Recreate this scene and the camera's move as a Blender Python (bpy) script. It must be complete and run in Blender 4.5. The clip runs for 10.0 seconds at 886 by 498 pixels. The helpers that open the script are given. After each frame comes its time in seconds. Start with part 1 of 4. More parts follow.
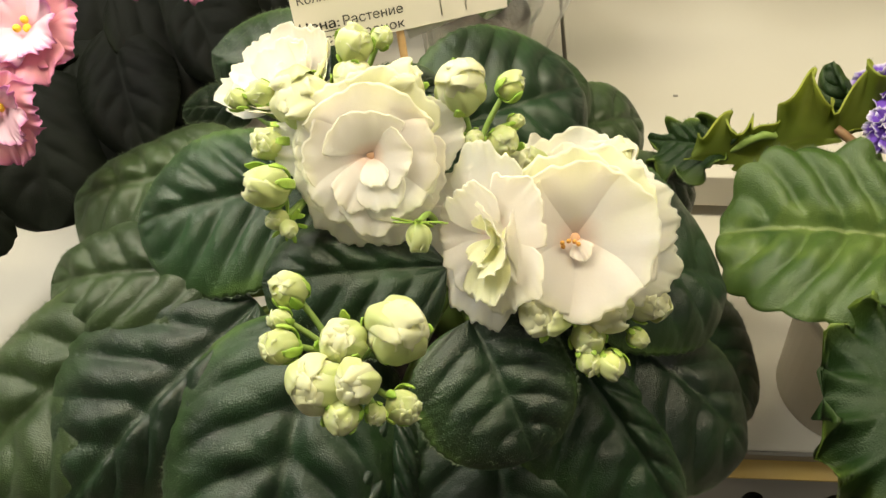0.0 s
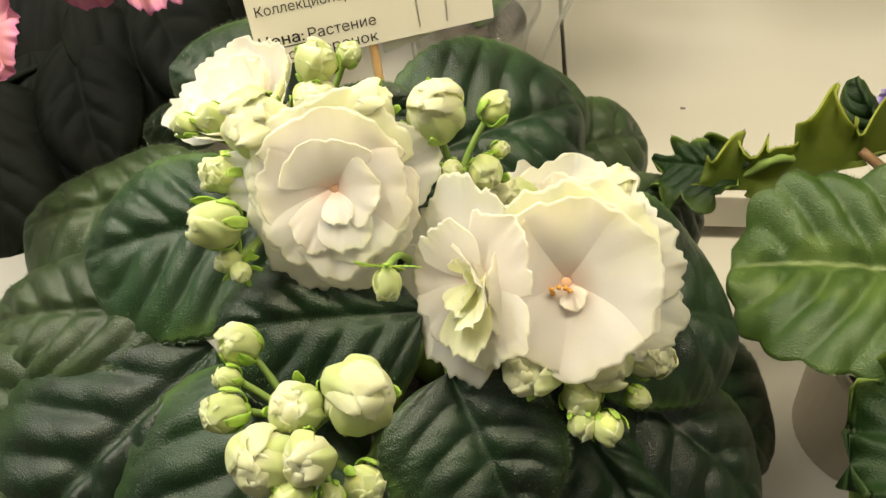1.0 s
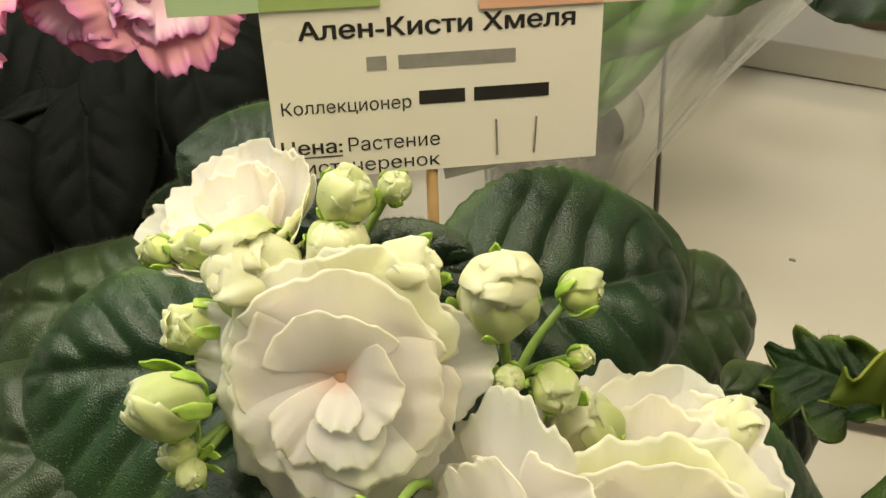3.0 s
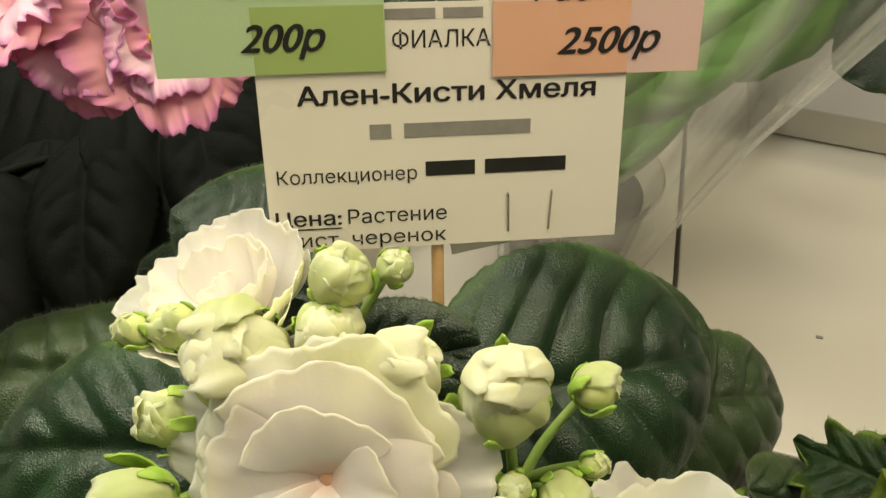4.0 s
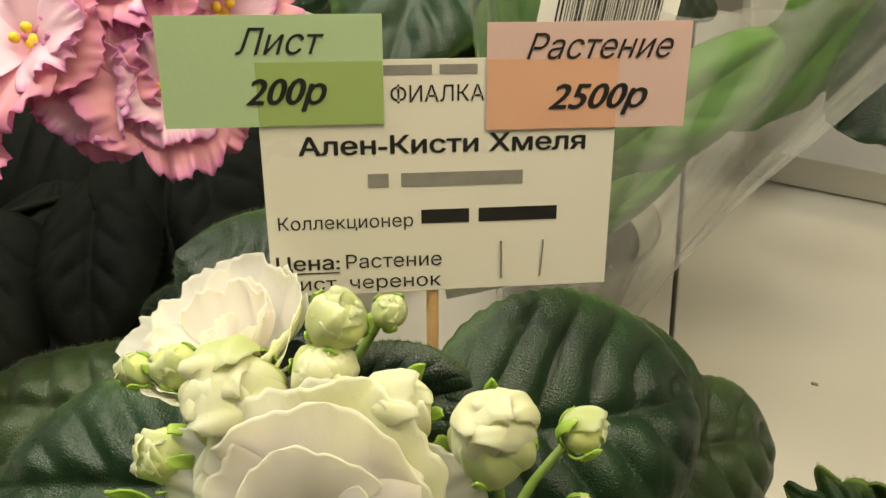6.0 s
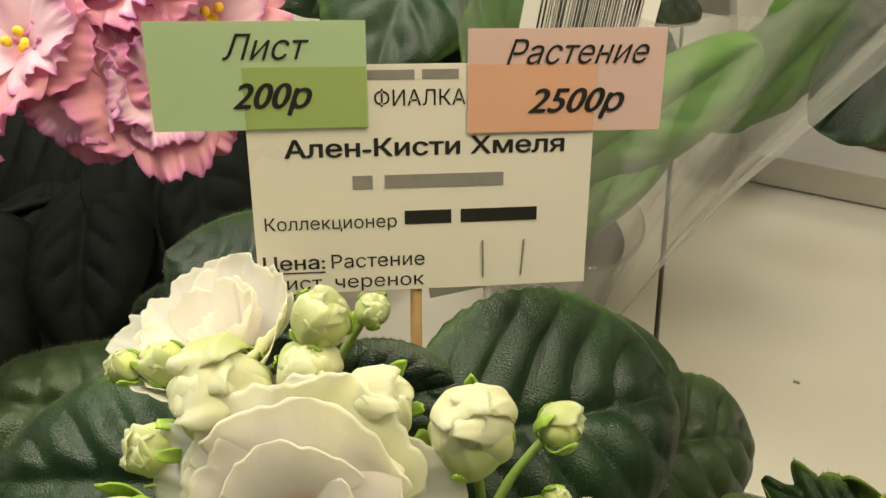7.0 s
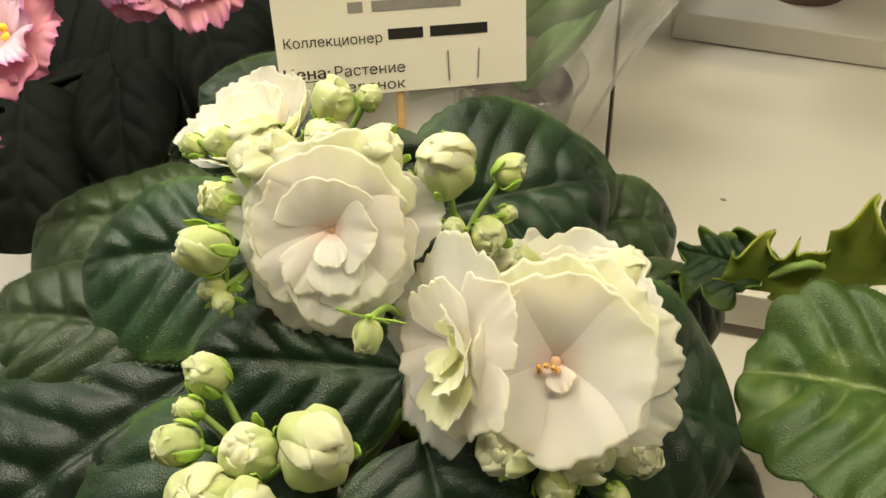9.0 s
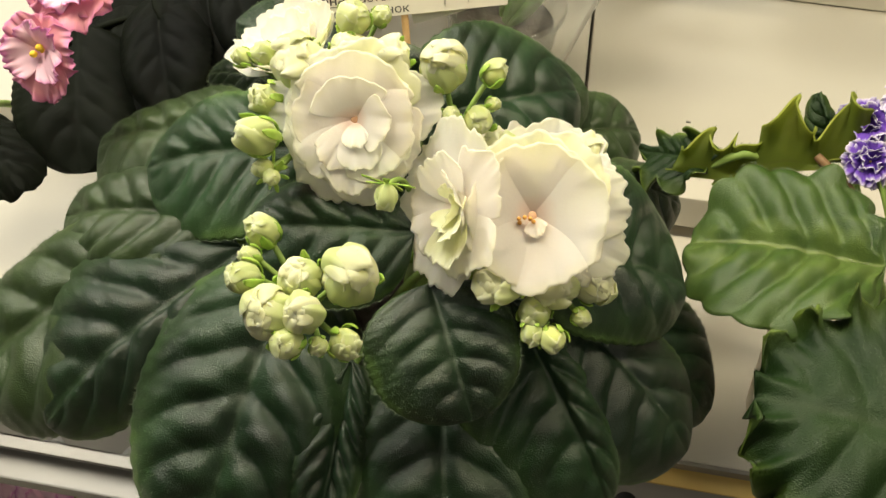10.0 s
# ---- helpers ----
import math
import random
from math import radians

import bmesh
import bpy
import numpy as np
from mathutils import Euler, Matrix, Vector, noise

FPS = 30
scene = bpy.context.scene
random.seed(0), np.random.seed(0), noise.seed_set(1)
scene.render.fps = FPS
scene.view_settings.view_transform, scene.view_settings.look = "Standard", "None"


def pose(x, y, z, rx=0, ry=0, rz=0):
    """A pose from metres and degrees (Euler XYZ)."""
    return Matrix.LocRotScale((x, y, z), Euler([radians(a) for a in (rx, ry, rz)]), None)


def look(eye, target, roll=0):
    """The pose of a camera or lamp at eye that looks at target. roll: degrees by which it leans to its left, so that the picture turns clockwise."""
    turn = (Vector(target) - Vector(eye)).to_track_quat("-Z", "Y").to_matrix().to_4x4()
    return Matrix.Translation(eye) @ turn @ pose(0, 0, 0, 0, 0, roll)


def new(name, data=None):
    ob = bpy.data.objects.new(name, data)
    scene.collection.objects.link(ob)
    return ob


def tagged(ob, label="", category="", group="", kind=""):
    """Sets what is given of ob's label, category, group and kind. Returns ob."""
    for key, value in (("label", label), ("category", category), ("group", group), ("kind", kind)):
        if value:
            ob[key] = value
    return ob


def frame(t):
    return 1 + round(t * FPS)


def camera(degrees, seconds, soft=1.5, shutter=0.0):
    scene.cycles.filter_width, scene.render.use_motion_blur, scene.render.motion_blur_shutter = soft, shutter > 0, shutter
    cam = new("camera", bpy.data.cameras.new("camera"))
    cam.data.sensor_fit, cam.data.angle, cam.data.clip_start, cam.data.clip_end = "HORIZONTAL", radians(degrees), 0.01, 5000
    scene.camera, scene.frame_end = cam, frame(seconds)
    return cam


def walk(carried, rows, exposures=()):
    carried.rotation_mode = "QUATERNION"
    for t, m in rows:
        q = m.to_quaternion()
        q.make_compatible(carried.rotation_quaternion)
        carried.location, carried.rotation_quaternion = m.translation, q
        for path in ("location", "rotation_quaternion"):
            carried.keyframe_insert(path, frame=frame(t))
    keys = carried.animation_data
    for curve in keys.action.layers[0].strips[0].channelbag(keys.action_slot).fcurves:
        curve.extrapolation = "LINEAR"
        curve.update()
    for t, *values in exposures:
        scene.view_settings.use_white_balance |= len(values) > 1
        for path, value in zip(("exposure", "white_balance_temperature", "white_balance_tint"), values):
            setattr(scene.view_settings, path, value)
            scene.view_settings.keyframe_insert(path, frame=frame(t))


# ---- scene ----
cam = camera(55.4, 10.0)
METRES, EYE, TILT, LEAN, TURN = 0.385, 0.478, -52.0, 0.0, 2.3
ROWS = [
    (0.0, 0.0, 0.0, 0.0, 0.0, 0.0, -0.0),
    (0.5, 0.01, 0.0338, 0.0148, 0.11, 0.12, 0.14),
    (1.0, 0.0323, 0.1078, 0.0431, 0.54, -0.02, -0.06),
    (1.5, 0.0339, 0.1863, 0.0777, 1.11, -0.04, -0.94),
    (2.0, 0.026, 0.2502, 0.1153, 1.72, 0.57, -2.23),
    (2.5, 0.0188, 0.2955, 0.1431, 2.51, 1.61, -6.49),
    (4.0, 0.0149, 0.3852, 0.193, 4.39, 6.17, -11.04),
    (4.5, 0.0177, 0.3743, 0.2058, 4.56, 7.45, -11.54),
    (5.0, 0.0123, 0.3676, 0.1979, 4.7, 8.29, -11.63),
    (5.5, 0.0187, 0.365, 0.1961, 4.69, 8.66, -11.79),
    (7.0, 0.0339, 0.3483, 0.1948, 4.19, 8.97, -11.71),
    (7.5, 0.0451, 0.3164, 0.1779, 3.72, 8.71, -11.34),
    (8.0, 0.0565, 0.2772, 0.1479, 3.5, 7.08, -10.3),
    (8.5, 0.0681, 0.2233, 0.1023, 3.24, 5.03, -9.33),
    (9.0, 0.0765, 0.1412, 0.0489, 3.3, 3.63, -8.25),
    (9.5, 0.0951, 0.0358, -0.0113, 3.41, 2.56, -7.38),
    (10.0, 0.1015, -0.063, -0.0645, 3.31, 1.69, -7.0),
]
walk(cam, [(t, pose(0, 0, EYE, TILT, LEAN, TURN) @ pose(METRES * x, METRES * y, METRES * z, 90 + pitch, roll, yaw)) for t, x, y, z, yaw, pitch, roll in ROWS],
     [(0.0, -0.09), (1.0, -0.18), (2.5, -0.46), (4.0, -0.63), (5.5, -0.65), (7.5, -0.63), (8.5, -0.54), (9.0, -0.37), (10.0, -0.11)])


# ---------------------------------------------------------------- light
world = bpy.data.worlds.new("room_air")
scene.world = world
world.use_nodes = True
world.node_tree.nodes["Background"].inputs[0].default_value = (1.0, 0.93, 0.82, 1)
world.node_tree.nodes["Background"].inputs[1].default_value = 0.01


def lamp(name, at, aim, sx, sy, watts, colour):
    data = bpy.data.lights.new(name, "AREA")
    data.shape, data.size, data.size_y, data.energy, data.color = "RECTANGLE", sx, sy, watts, colour
    ob = new(name, data)
    ob.matrix_world = look(at, aim)
    return ob


lamp("tube_light", (0.04, 0.34, 0.72), (0.04, 0.32, 0.0), 0.9, 0.08, 7.0, (1.0, 0.88, 0.62))
lamp("tube_light", (-0.56, 0.52, 0.86), (-0.10, 0.28, 0.1), 0.9, 0.10, 12.5, (1.0, 0.955, 0.82))
lamp("tube_light", (-0.1, 0.36, -0.076), (-0.1, 0.34, -0.3), 1.0, 0.04, 1.6, (1.0, 0.92, 0.78))
lamp("room_light", (0.4, -0.9, 1.70), (0.0, 0.2, 0.2), 1.2, 0.6, 7.6, (1.0, 0.95, 0.82))


# ---------------------------------------------------------------- materials
def material(name, rough=0.6, spec=0.4, metal=0.0):
    m = bpy.data.materials.new(name)
    m.use_nodes = True
    b = m.node_tree.nodes["Principled BSDF"]
    b.inputs["Roughness"].default_value = rough
    b.inputs["Specular IOR Level"].default_value = spec
    b.inputs["Metallic"].default_value = metal
    return m, m.node_tree, b


def node(tree, kind, **values):
    n = tree.nodes.new(kind)
    for key, value in values.items():
        n.inputs[key.replace("_", " ")].default_value = value
    return n


def maths(tree, op, a, b=0.0, clamp=False):
    n = tree.nodes.new("ShaderNodeMath")
    n.operation, n.use_clamp = op, clamp
    for i, v in enumerate((a, b)):
        if isinstance(v, (int, float)):
            n.inputs[i].default_value = v
        else:
            tree.links.new(v, n.inputs[i])
    return n.outputs[0]


def ramp(tree, fac, *stops):
    n = tree.nodes.new("ShaderNodeValToRGB")
    e = n.color_ramp.elements
    while len(e) < len(stops):
        e.new(0.5)
    for i, (p, c) in enumerate(stops):
        e[i].position, e[i].color = p, (*c, 1)
    tree.links.new(fac, n.inputs[0])
    return n.outputs[0]


def mix(tree, fac, a, b, mode="MIX"):
    n = tree.nodes.new("ShaderNodeMix")
    n.data_type, n.blend_type = "RGBA", mode
    for i, v in ((0, fac), (6, a), (7, b)):
        if isinstance(v, (int, float)):
            n.inputs[i].default_value = v
        elif isinstance(v, tuple):
            n.inputs[i].default_value = (*v, 1)
        else:
            tree.links.new(v, n.inputs[i])
    return n.outputs[2]


def noise_tex(tree, scale, detail=3.0, rough=0.55, coords="Object"):
    c = tree.nodes.new("ShaderNodeTexCoord")
    n = tree.nodes.new("ShaderNodeTexNoise")
    n.inputs["Scale"].default_value, n.inputs["Detail"].default_value, n.inputs["Roughness"].default_value = scale, detail, rough
    tree.links.new(c.outputs[coords], n.inputs["Vector"])
    return n.outputs["Fac"]


def bump(tree, bsdf, height, strength, distance):
    n = node(tree, "ShaderNodeBump", Strength=strength, Distance=distance)
    tree.links.new(height, n.inputs["Height"])
    tree.links.new(n.outputs[0], bsdf.inputs["Normal"])
    return n


def plain(name, colour, other, scale, rough=0.6, spec=0.4, metal=0.0, relief=0.0, grain=400.0):
    """A surface of two close colours in soft patches with a fine grain."""
    m, tree, b = material(name, rough, spec, metal)
    big = noise_tex(tree, scale)
    col = ramp(tree, big, (0.3, colour), (0.7, other))
    tree.links.new(col, b.inputs["Base Color"])
    fine = noise_tex(tree, grain, 2.0)
    if relief:
        bump(tree, b, fine, relief, 0.001)
    tree.links.new(maths(tree, "ADD", rough - 0.12, maths(tree, "MULTIPLY", big, 0.24)), b.inputs["Roughness"])
    return m


def leaf_material(name, dark, mid, edge, vein, rough=0.42, heart=None, spec=0.5, thin=0.0, velvet=0.0):
    """Hairy leaf: darker blade, paler veins and margin, fine pebbled relief. U runs along the blade, V across it."""
    m, tree, b = material(name, rough, spec)
    uv = tree.nodes.new("ShaderNodeUVMap")
    sep = tree.nodes.new("ShaderNodeSeparateXYZ")
    tree.links.new(uv.outputs[0], sep.inputs[0])
    s, v = sep.outputs[0], sep.outputs[1]
    across = maths(tree, "ABSOLUTE", maths(tree, "SUBTRACT", maths(tree, "MULTIPLY", v, 2.0), 1.0))
    patch = noise_tex(tree, 28.0, 4.0)
    info = tree.nodes.new("ShaderNodeObjectInfo")
    col = ramp(tree, maths(tree, "ADD", maths(tree, "MULTIPLY", patch, 0.75), maths(tree, "MULTIPLY", info.outputs["Random"], 0.25)), (0.36, dark), (0.68, mid))
    # heart: pale patches that paint sheen and glow into the blade colour
    if heart:
        col = mix(tree, ramp(tree, maths(tree, "ADD", maths(tree, "MULTIPLY", across, 0.5), maths(tree, "MULTIPLY", noise_tex(tree, 42.0, 3.0), 1.5)), (0.78, (1, 1, 1)), (1.12, (0, 0, 0))), col, heart)
    rim = ramp(tree, maths(tree, "ADD", across, maths(tree, "MULTIPLY", maths(tree, "SUBTRACT", patch, 0.5), 0.5)), (0.62, (0, 0, 0)), (0.93, (0.25, 0.25, 0.25)), (1.0, (1, 1, 1)))
    col = mix(tree, maths(tree, "MULTIPLY", rim, 0.7), col, edge)
    rib = ramp(tree, across, (0.0, (1, 1, 1)), (0.05, (0, 0, 0)))
    col = mix(tree, maths(tree, "MULTIPLY", rib, 0.3), col, vein)
    tree.links.new(col, b.inputs["Base Color"])
    pebble = noise_tex(tree, 1700.0, 3.0, 0.6)
    cells = tree.nodes.new("ShaderNodeTexVoronoi")
    cells.inputs["Scale"].default_value = 1350.0
    co = tree.nodes.new("ShaderNodeTexCoord")
    tree.links.new(co.outputs["Object"], cells.inputs["Vector"])
    bump(tree, b, maths(tree, "ADD", pebble, maths(tree, "MULTIPLY", cells.outputs["Distance"], 0.8)), 0.48, 0.0007)
    tree.links.new(maths(tree, "ADD", rough - 0.1, maths(tree, "MULTIPLY", patch, 0.22)), b.inputs["Roughness"])
    b.inputs["Sheen Weight"].default_value = velvet
    b.inputs["Sheen Roughness"].default_value = 0.5
    b.inputs["Sheen Tint"].default_value = (0.85, 1.0, 0.9, 1)
    if thin:
        glow = tree.nodes.new("ShaderNodeBsdfTranslucent")
        tree.links.new(mix(tree, 0.5, col, edge), glow.inputs[0])
        share = tree.nodes.new("ShaderNodeMixShader")
        share.inputs[0].default_value = thin
        tree.links.new(b.outputs[0], share.inputs[1])
        tree.links.new(glow.outputs[0], share.inputs[2])
        tree.links.new(share.outputs[0], tree.nodes["Material Output"].inputs[0])
    return m


def petal_material(name, foot, body, rim, through_share=0.35, streak=None, rough=0.65, soft=0.0):
    """Thin petal that lets light through; U runs from its foot to its rim."""
    m, tree, b = material(name, rough, 0.3)
    uv = tree.nodes.new("ShaderNodeUVMap")
    sep = tree.nodes.new("ShaderNodeSeparateXYZ")
    tree.links.new(uv.outputs[0], sep.inputs[0])
    patch = noise_tex(tree, 60.0, 3.0)
    along = maths(tree, "ADD", sep.outputs[0], maths(tree, "MULTIPLY", maths(tree, "SUBTRACT", patch, 0.5), 0.25))
    col = ramp(tree, along, (0.05, foot), (0.30, body), (0.80, body), (0.99, rim))
    info = tree.nodes.new("ShaderNodeObjectInfo")
    col = mix(tree, maths(tree, "MULTIPLY", info.outputs["Random"], 0.25), col, foot)
    if streak:
        fan = tree.nodes.new("ShaderNodeTexNoise")
        fan.inputs["Scale"].default_value = 1.0
        stretch = tree.nodes.new("ShaderNodeMapping")
        stretch.inputs["Scale"].default_value = (1.5, 26.0, 1.0)
        tree.links.new(uv.outputs[0], stretch.inputs[0])
        tree.links.new(stretch.outputs[0], fan.inputs["Vector"])
        col = mix(tree, ramp(tree, fan.outputs["Fac"], (0.5, (0, 0, 0)), (0.75, (0.7, 0.7, 0.7))), col, streak)
    tree.links.new(col, b.inputs["Base Color"])
    fine = noise_tex(tree, 700.0, 3.0)
    bump(tree, b, fine, 0.15, 0.0006)
    b.inputs["Specular IOR Level"].default_value = 0.18
    if soft:
        b.inputs["Subsurface Weight"].default_value = soft
        b.inputs["Subsurface Radius"].default_value = (1.0, 0.85, 0.6)
        b.inputs["Subsurface Scale"].default_value = 0.004
    thin = tree.nodes.new("ShaderNodeBsdfTranslucent")
    tree.links.new(col, thin.inputs[0])
    share = tree.nodes.new("ShaderNodeMixShader")
    share.inputs[0].default_value = through_share
    tree.links.new(b.outputs[0], share.inputs[1])
    tree.links.new(thin.outputs[0], share.inputs[2])
    tree.links.new(share.outputs[0], tree.nodes["Material Output"].inputs[0])
    return m


def film_material(name, tint, clear, rough):
    m = bpy.data.materials.new(name)
    m.use_nodes = True
    tree = m.node_tree
    tree.nodes.remove(tree.nodes["Principled BSDF"])
    pass_on = tree.nodes.new("ShaderNodeBsdfTransparent")
    pass_on.inputs[0].default_value = (*tint, 1)
    shine = tree.nodes.new("ShaderNodeBsdfGlossy")
    shine.inputs["Roughness"].default_value = rough
    milk = tree.nodes.new("ShaderNodeBsdfTranslucent")
    milk.inputs[0].default_value = (0.9, 0.9, 0.86, 1)
    both = tree.nodes.new("ShaderNodeMixShader")
    both.inputs[0].default_value = 0.3
    tree.links.new(shine.outputs[0], both.inputs[1])
    tree.links.new(milk.outputs[0], both.inputs[2])
    share = tree.nodes.new("ShaderNodeMixShader")
    crease = noise_tex(tree, 22.0, 3.0)
    graze = tree.nodes.new("ShaderNodeLayerWeight")
    graze.inputs[0].default_value = 0.35
    gloss = maths(tree, "MULTIPLY", maths(tree, "POWER", graze.outputs["Facing"], 2.0), 0.28)
    tree.links.new(maths(tree, "ADD", gloss, ramp(tree, crease, (0.35, (clear,) * 3), (0.75, (clear * 2.2,) * 3))), share.inputs[0])
    tree.links.new(pass_on.outputs[0], share.inputs[1])
    tree.links.new(both.outputs[0], share.inputs[2])
    tree.links.new(share.outputs[0], tree.nodes["Material Output"].inputs[0])
    return m


LEAF = leaf_material("violet_leaf", (0.002, 0.013, 0.003), (0.011, 0.042, 0.010), (0.08, 0.15, 0.03), (0.03, 0.06, 0.02), 0.36, spec=0.6, velvet=0.04)
# near-black base: the shade under the blossoms is put into the dark leaf colour
LEAF_SHADED = leaf_material("shaded_dark_leaf", (0.0015, 0.0022, 0.0013), (0.004, 0.006, 0.0027), (0.008, 0.011, 0.005), (0.005, 0.007, 0.004), 0.6, None, 0.12)
# the heart colour holds reflections and glow as pale patches in the base
LEAF_BRIGHT = leaf_material("sheen_patched_leaf", (0.02, 0.055, 0.009), (0.055, 0.105, 0.017), (0.07, 0.12, 0.022), (0.26, 0.30, 0.09), 0.36, (0.10, 0.16, 0.032), 0.6, 0.18)
# base darkened to hold the shade of a leaf facing away from the lamps
LEAF_CURL = leaf_material("frilled_leaf", (0.005, 0.018, 0.003), (0.013, 0.034, 0.006), (0.15, 0.22, 0.03), (0.025, 0.04, 0.012), 0.45, None, 0.3, 0.06)
LEAF_OLIVE = leaf_material("olive_leaf", (0.13, 0.18, 0.02), (0.28, 0.33, 0.05), (0.45, 0.50, 0.08), (0.11, 0.06, 0.03), 0.5, None, 0.4, 0.5)
LEAF_FRESH = leaf_material("fresh_leaf", (0.07, 0.20, 0.018), (0.13, 0.30, 0.035), (0.20, 0.33, 0.05), (0.16, 0.30, 0.06), 0.45, None, 0.4, 0.42)
HAIR = petal_material("leaf_hair", (0.20, 0.26, 0.16), (0.24, 0.30, 0.19), (0.30, 0.36, 0.24), 0.4)
LEAF_OLD = leaf_material("older_leaf", (0.010, 0.024, 0.005), (0.030, 0.056, 0.013), (0.08, 0.12, 0.03), (0.04, 0.055, 0.02), 0.38, spec=0.6, velvet=0.05)
STEM = plain("hairy_stem", (0.16, 0.26, 0.05), (0.24, 0.34, 0.08), 90.0, 0.55, 0.4, relief=0.3)
STEM_RED = plain("red_stem", (0.16, 0.07, 0.04), (0.22, 0.13, 0.06), 60.0, 0.5)
SEPAL = plain("sepal_green", (0.20, 0.36, 0.04), (0.36, 0.50, 0.09), 160.0, 0.55, 0.35, relief=0.25)
WHITE = petal_material("white_petal", (0.95, 0.84, 0.76), (0.98, 0.97, 0.935), (0.98, 0.975, 0.86), 0.54, soft=0.6)
CREAM = petal_material("cream_petal", (0.80, 0.83, 0.40), (0.94, 0.94, 0.65), (0.97, 0.965, 0.76), 0.40, soft=0.5)
BUDSKIN = petal_material("bud_petal", (0.46, 0.60, 0.10), (0.80, 0.85, 0.38), (0.92, 0.93, 0.62), 0.34, soft=0.5)
BLUSH = plain("blush_throat", (0.55, 0.28, 0.14), (0.66, 0.46, 0.32), 300.0, 0.6)
PINK = petal_material("pink_petal", (0.80, 0.32, 0.38), (0.84, 0.44, 0.52), (0.74, 0.30, 0.56), 0.4, (0.82, 0.40, 0.46))
PINK_RIM = petal_material("pink_frill", (0.82, 0.44, 0.54), (0.90, 0.68, 0.79), (0.66, 0.26, 0.56), 0.4)
PURPLE = petal_material("purple_petal", (0.10, 0.04, 0.35), (0.16, 0.07, 0.48), (0.80, 0.76, 0.86), 0.25)
AMBER = plain("stamen_amber", (0.55, 0.25, 0.06), (0.75, 0.42, 0.08), 500.0, 0.6)
YELLOW = plain("pollen_yellow", (0.80, 0.50, 0.02), (0.90, 0.65, 0.06), 500.0, 0.6)
BOARD = plain("white_board", (0.57, 0.54, 0.47), (0.61, 0.58, 0.50), 5.0, 0.32, 0.5, relief=0.03, grain=250.0)
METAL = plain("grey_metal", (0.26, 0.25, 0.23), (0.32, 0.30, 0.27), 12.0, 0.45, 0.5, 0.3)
WOOD = plain("bamboo", (0.55, 0.33, 0.14), (0.68, 0.44, 0.20), 120.0, 0.55)
OCHRE = plain("ochre_strip", (0.60, 0.42, 0.12), (0.66, 0.48, 0.18), 30.0, 0.6)
PAPER = plain("label_paper", (0.72, 0.68, 0.59), (0.76, 0.72, 0.63), 20.0, 0.3, 0.5)
GREEN_PAPER = petal_material("green_paper", (0.56, 0.70, 0.44), (0.56, 0.70, 0.44), (0.56, 0.70, 0.44), 0.35)
ROSE_PAPER = petal_material("rose_paper", (0.80, 0.60, 0.55), (0.80, 0.60, 0.55), (0.82, 0.62, 0.56), 0.35)
GREEN_FILM = plain("green_film", (0.30, 0.40, 0.13), (0.33, 0.43, 0.15), 30.0, 0.4)
ROSE_FILM = plain("rose_film", (0.66, 0.36, 0.24), (0.69, 0.39, 0.26), 30.0, 0.4)
INK = plain("black_ink", (0.012, 0.011, 0.010), (0.02, 0.018, 0.016), 200.0, 0.5)
GREY_INK = plain("grey_ink", (0.22, 0.21, 0.19), (0.28, 0.26, 0.24), 200.0, 0.5)
STEEL = plain("staple_steel", (0.45, 0.42, 0.38), (0.55, 0.52, 0.48), 200.0, 0.3, 0.5, 0.9)
POT = plain("pot_plastic", (0.55, 0.50, 0.42), (0.6, 0.55, 0.47), 20.0, 0.45)
BROWN_POT = plain("brown_pot_plastic", (0.16, 0.10, 0.055), (0.20, 0.13, 0.075), 20.0, 0.4)
SOIL = plain("peat_soil", (0.012, 0.008, 0.006), (0.06, 0.045, 0.035), 160.0, 0.9, 0.2, relief=1.0, grain=350.0)
FILM = film_material("clear_film", (0.996, 0.996, 0.985), 0.065, 0.12)
CUP = film_material("clear_cup", (0.985, 0.985, 0.97), 0.08, 0.08)
WALL = plain("room_wall", (0.50, 0.46, 0.38), (0.56, 0.51, 0.43), 2.0, 0.9, 0.2)


# ---------------------------------------------------------------- mesh tools
def place(name, mesh, mat, parent, label=""):
    ob = new(name, mesh)
    if mat:
        mesh.materials.append(mat)
    if parent:
        ob.parent = parent
        if parent.type == "EMPTY":
            ob.matrix_parent_inverse = Matrix.Translation(-parent.location)
    return tagged(ob, label)


def part(name, bm, mat, parent, label=""):
    mesh = bpy.data.meshes.new(name)
    bm.to_mesh(mesh)
    bm.free()
    return place(name, mesh, mat, parent, label)


def thing(name, at, label, category, group=""):
    ob = new(name)
    ob.location = at
    ob.empty_display_size = 0.02
    return tagged(ob, label, category, group)


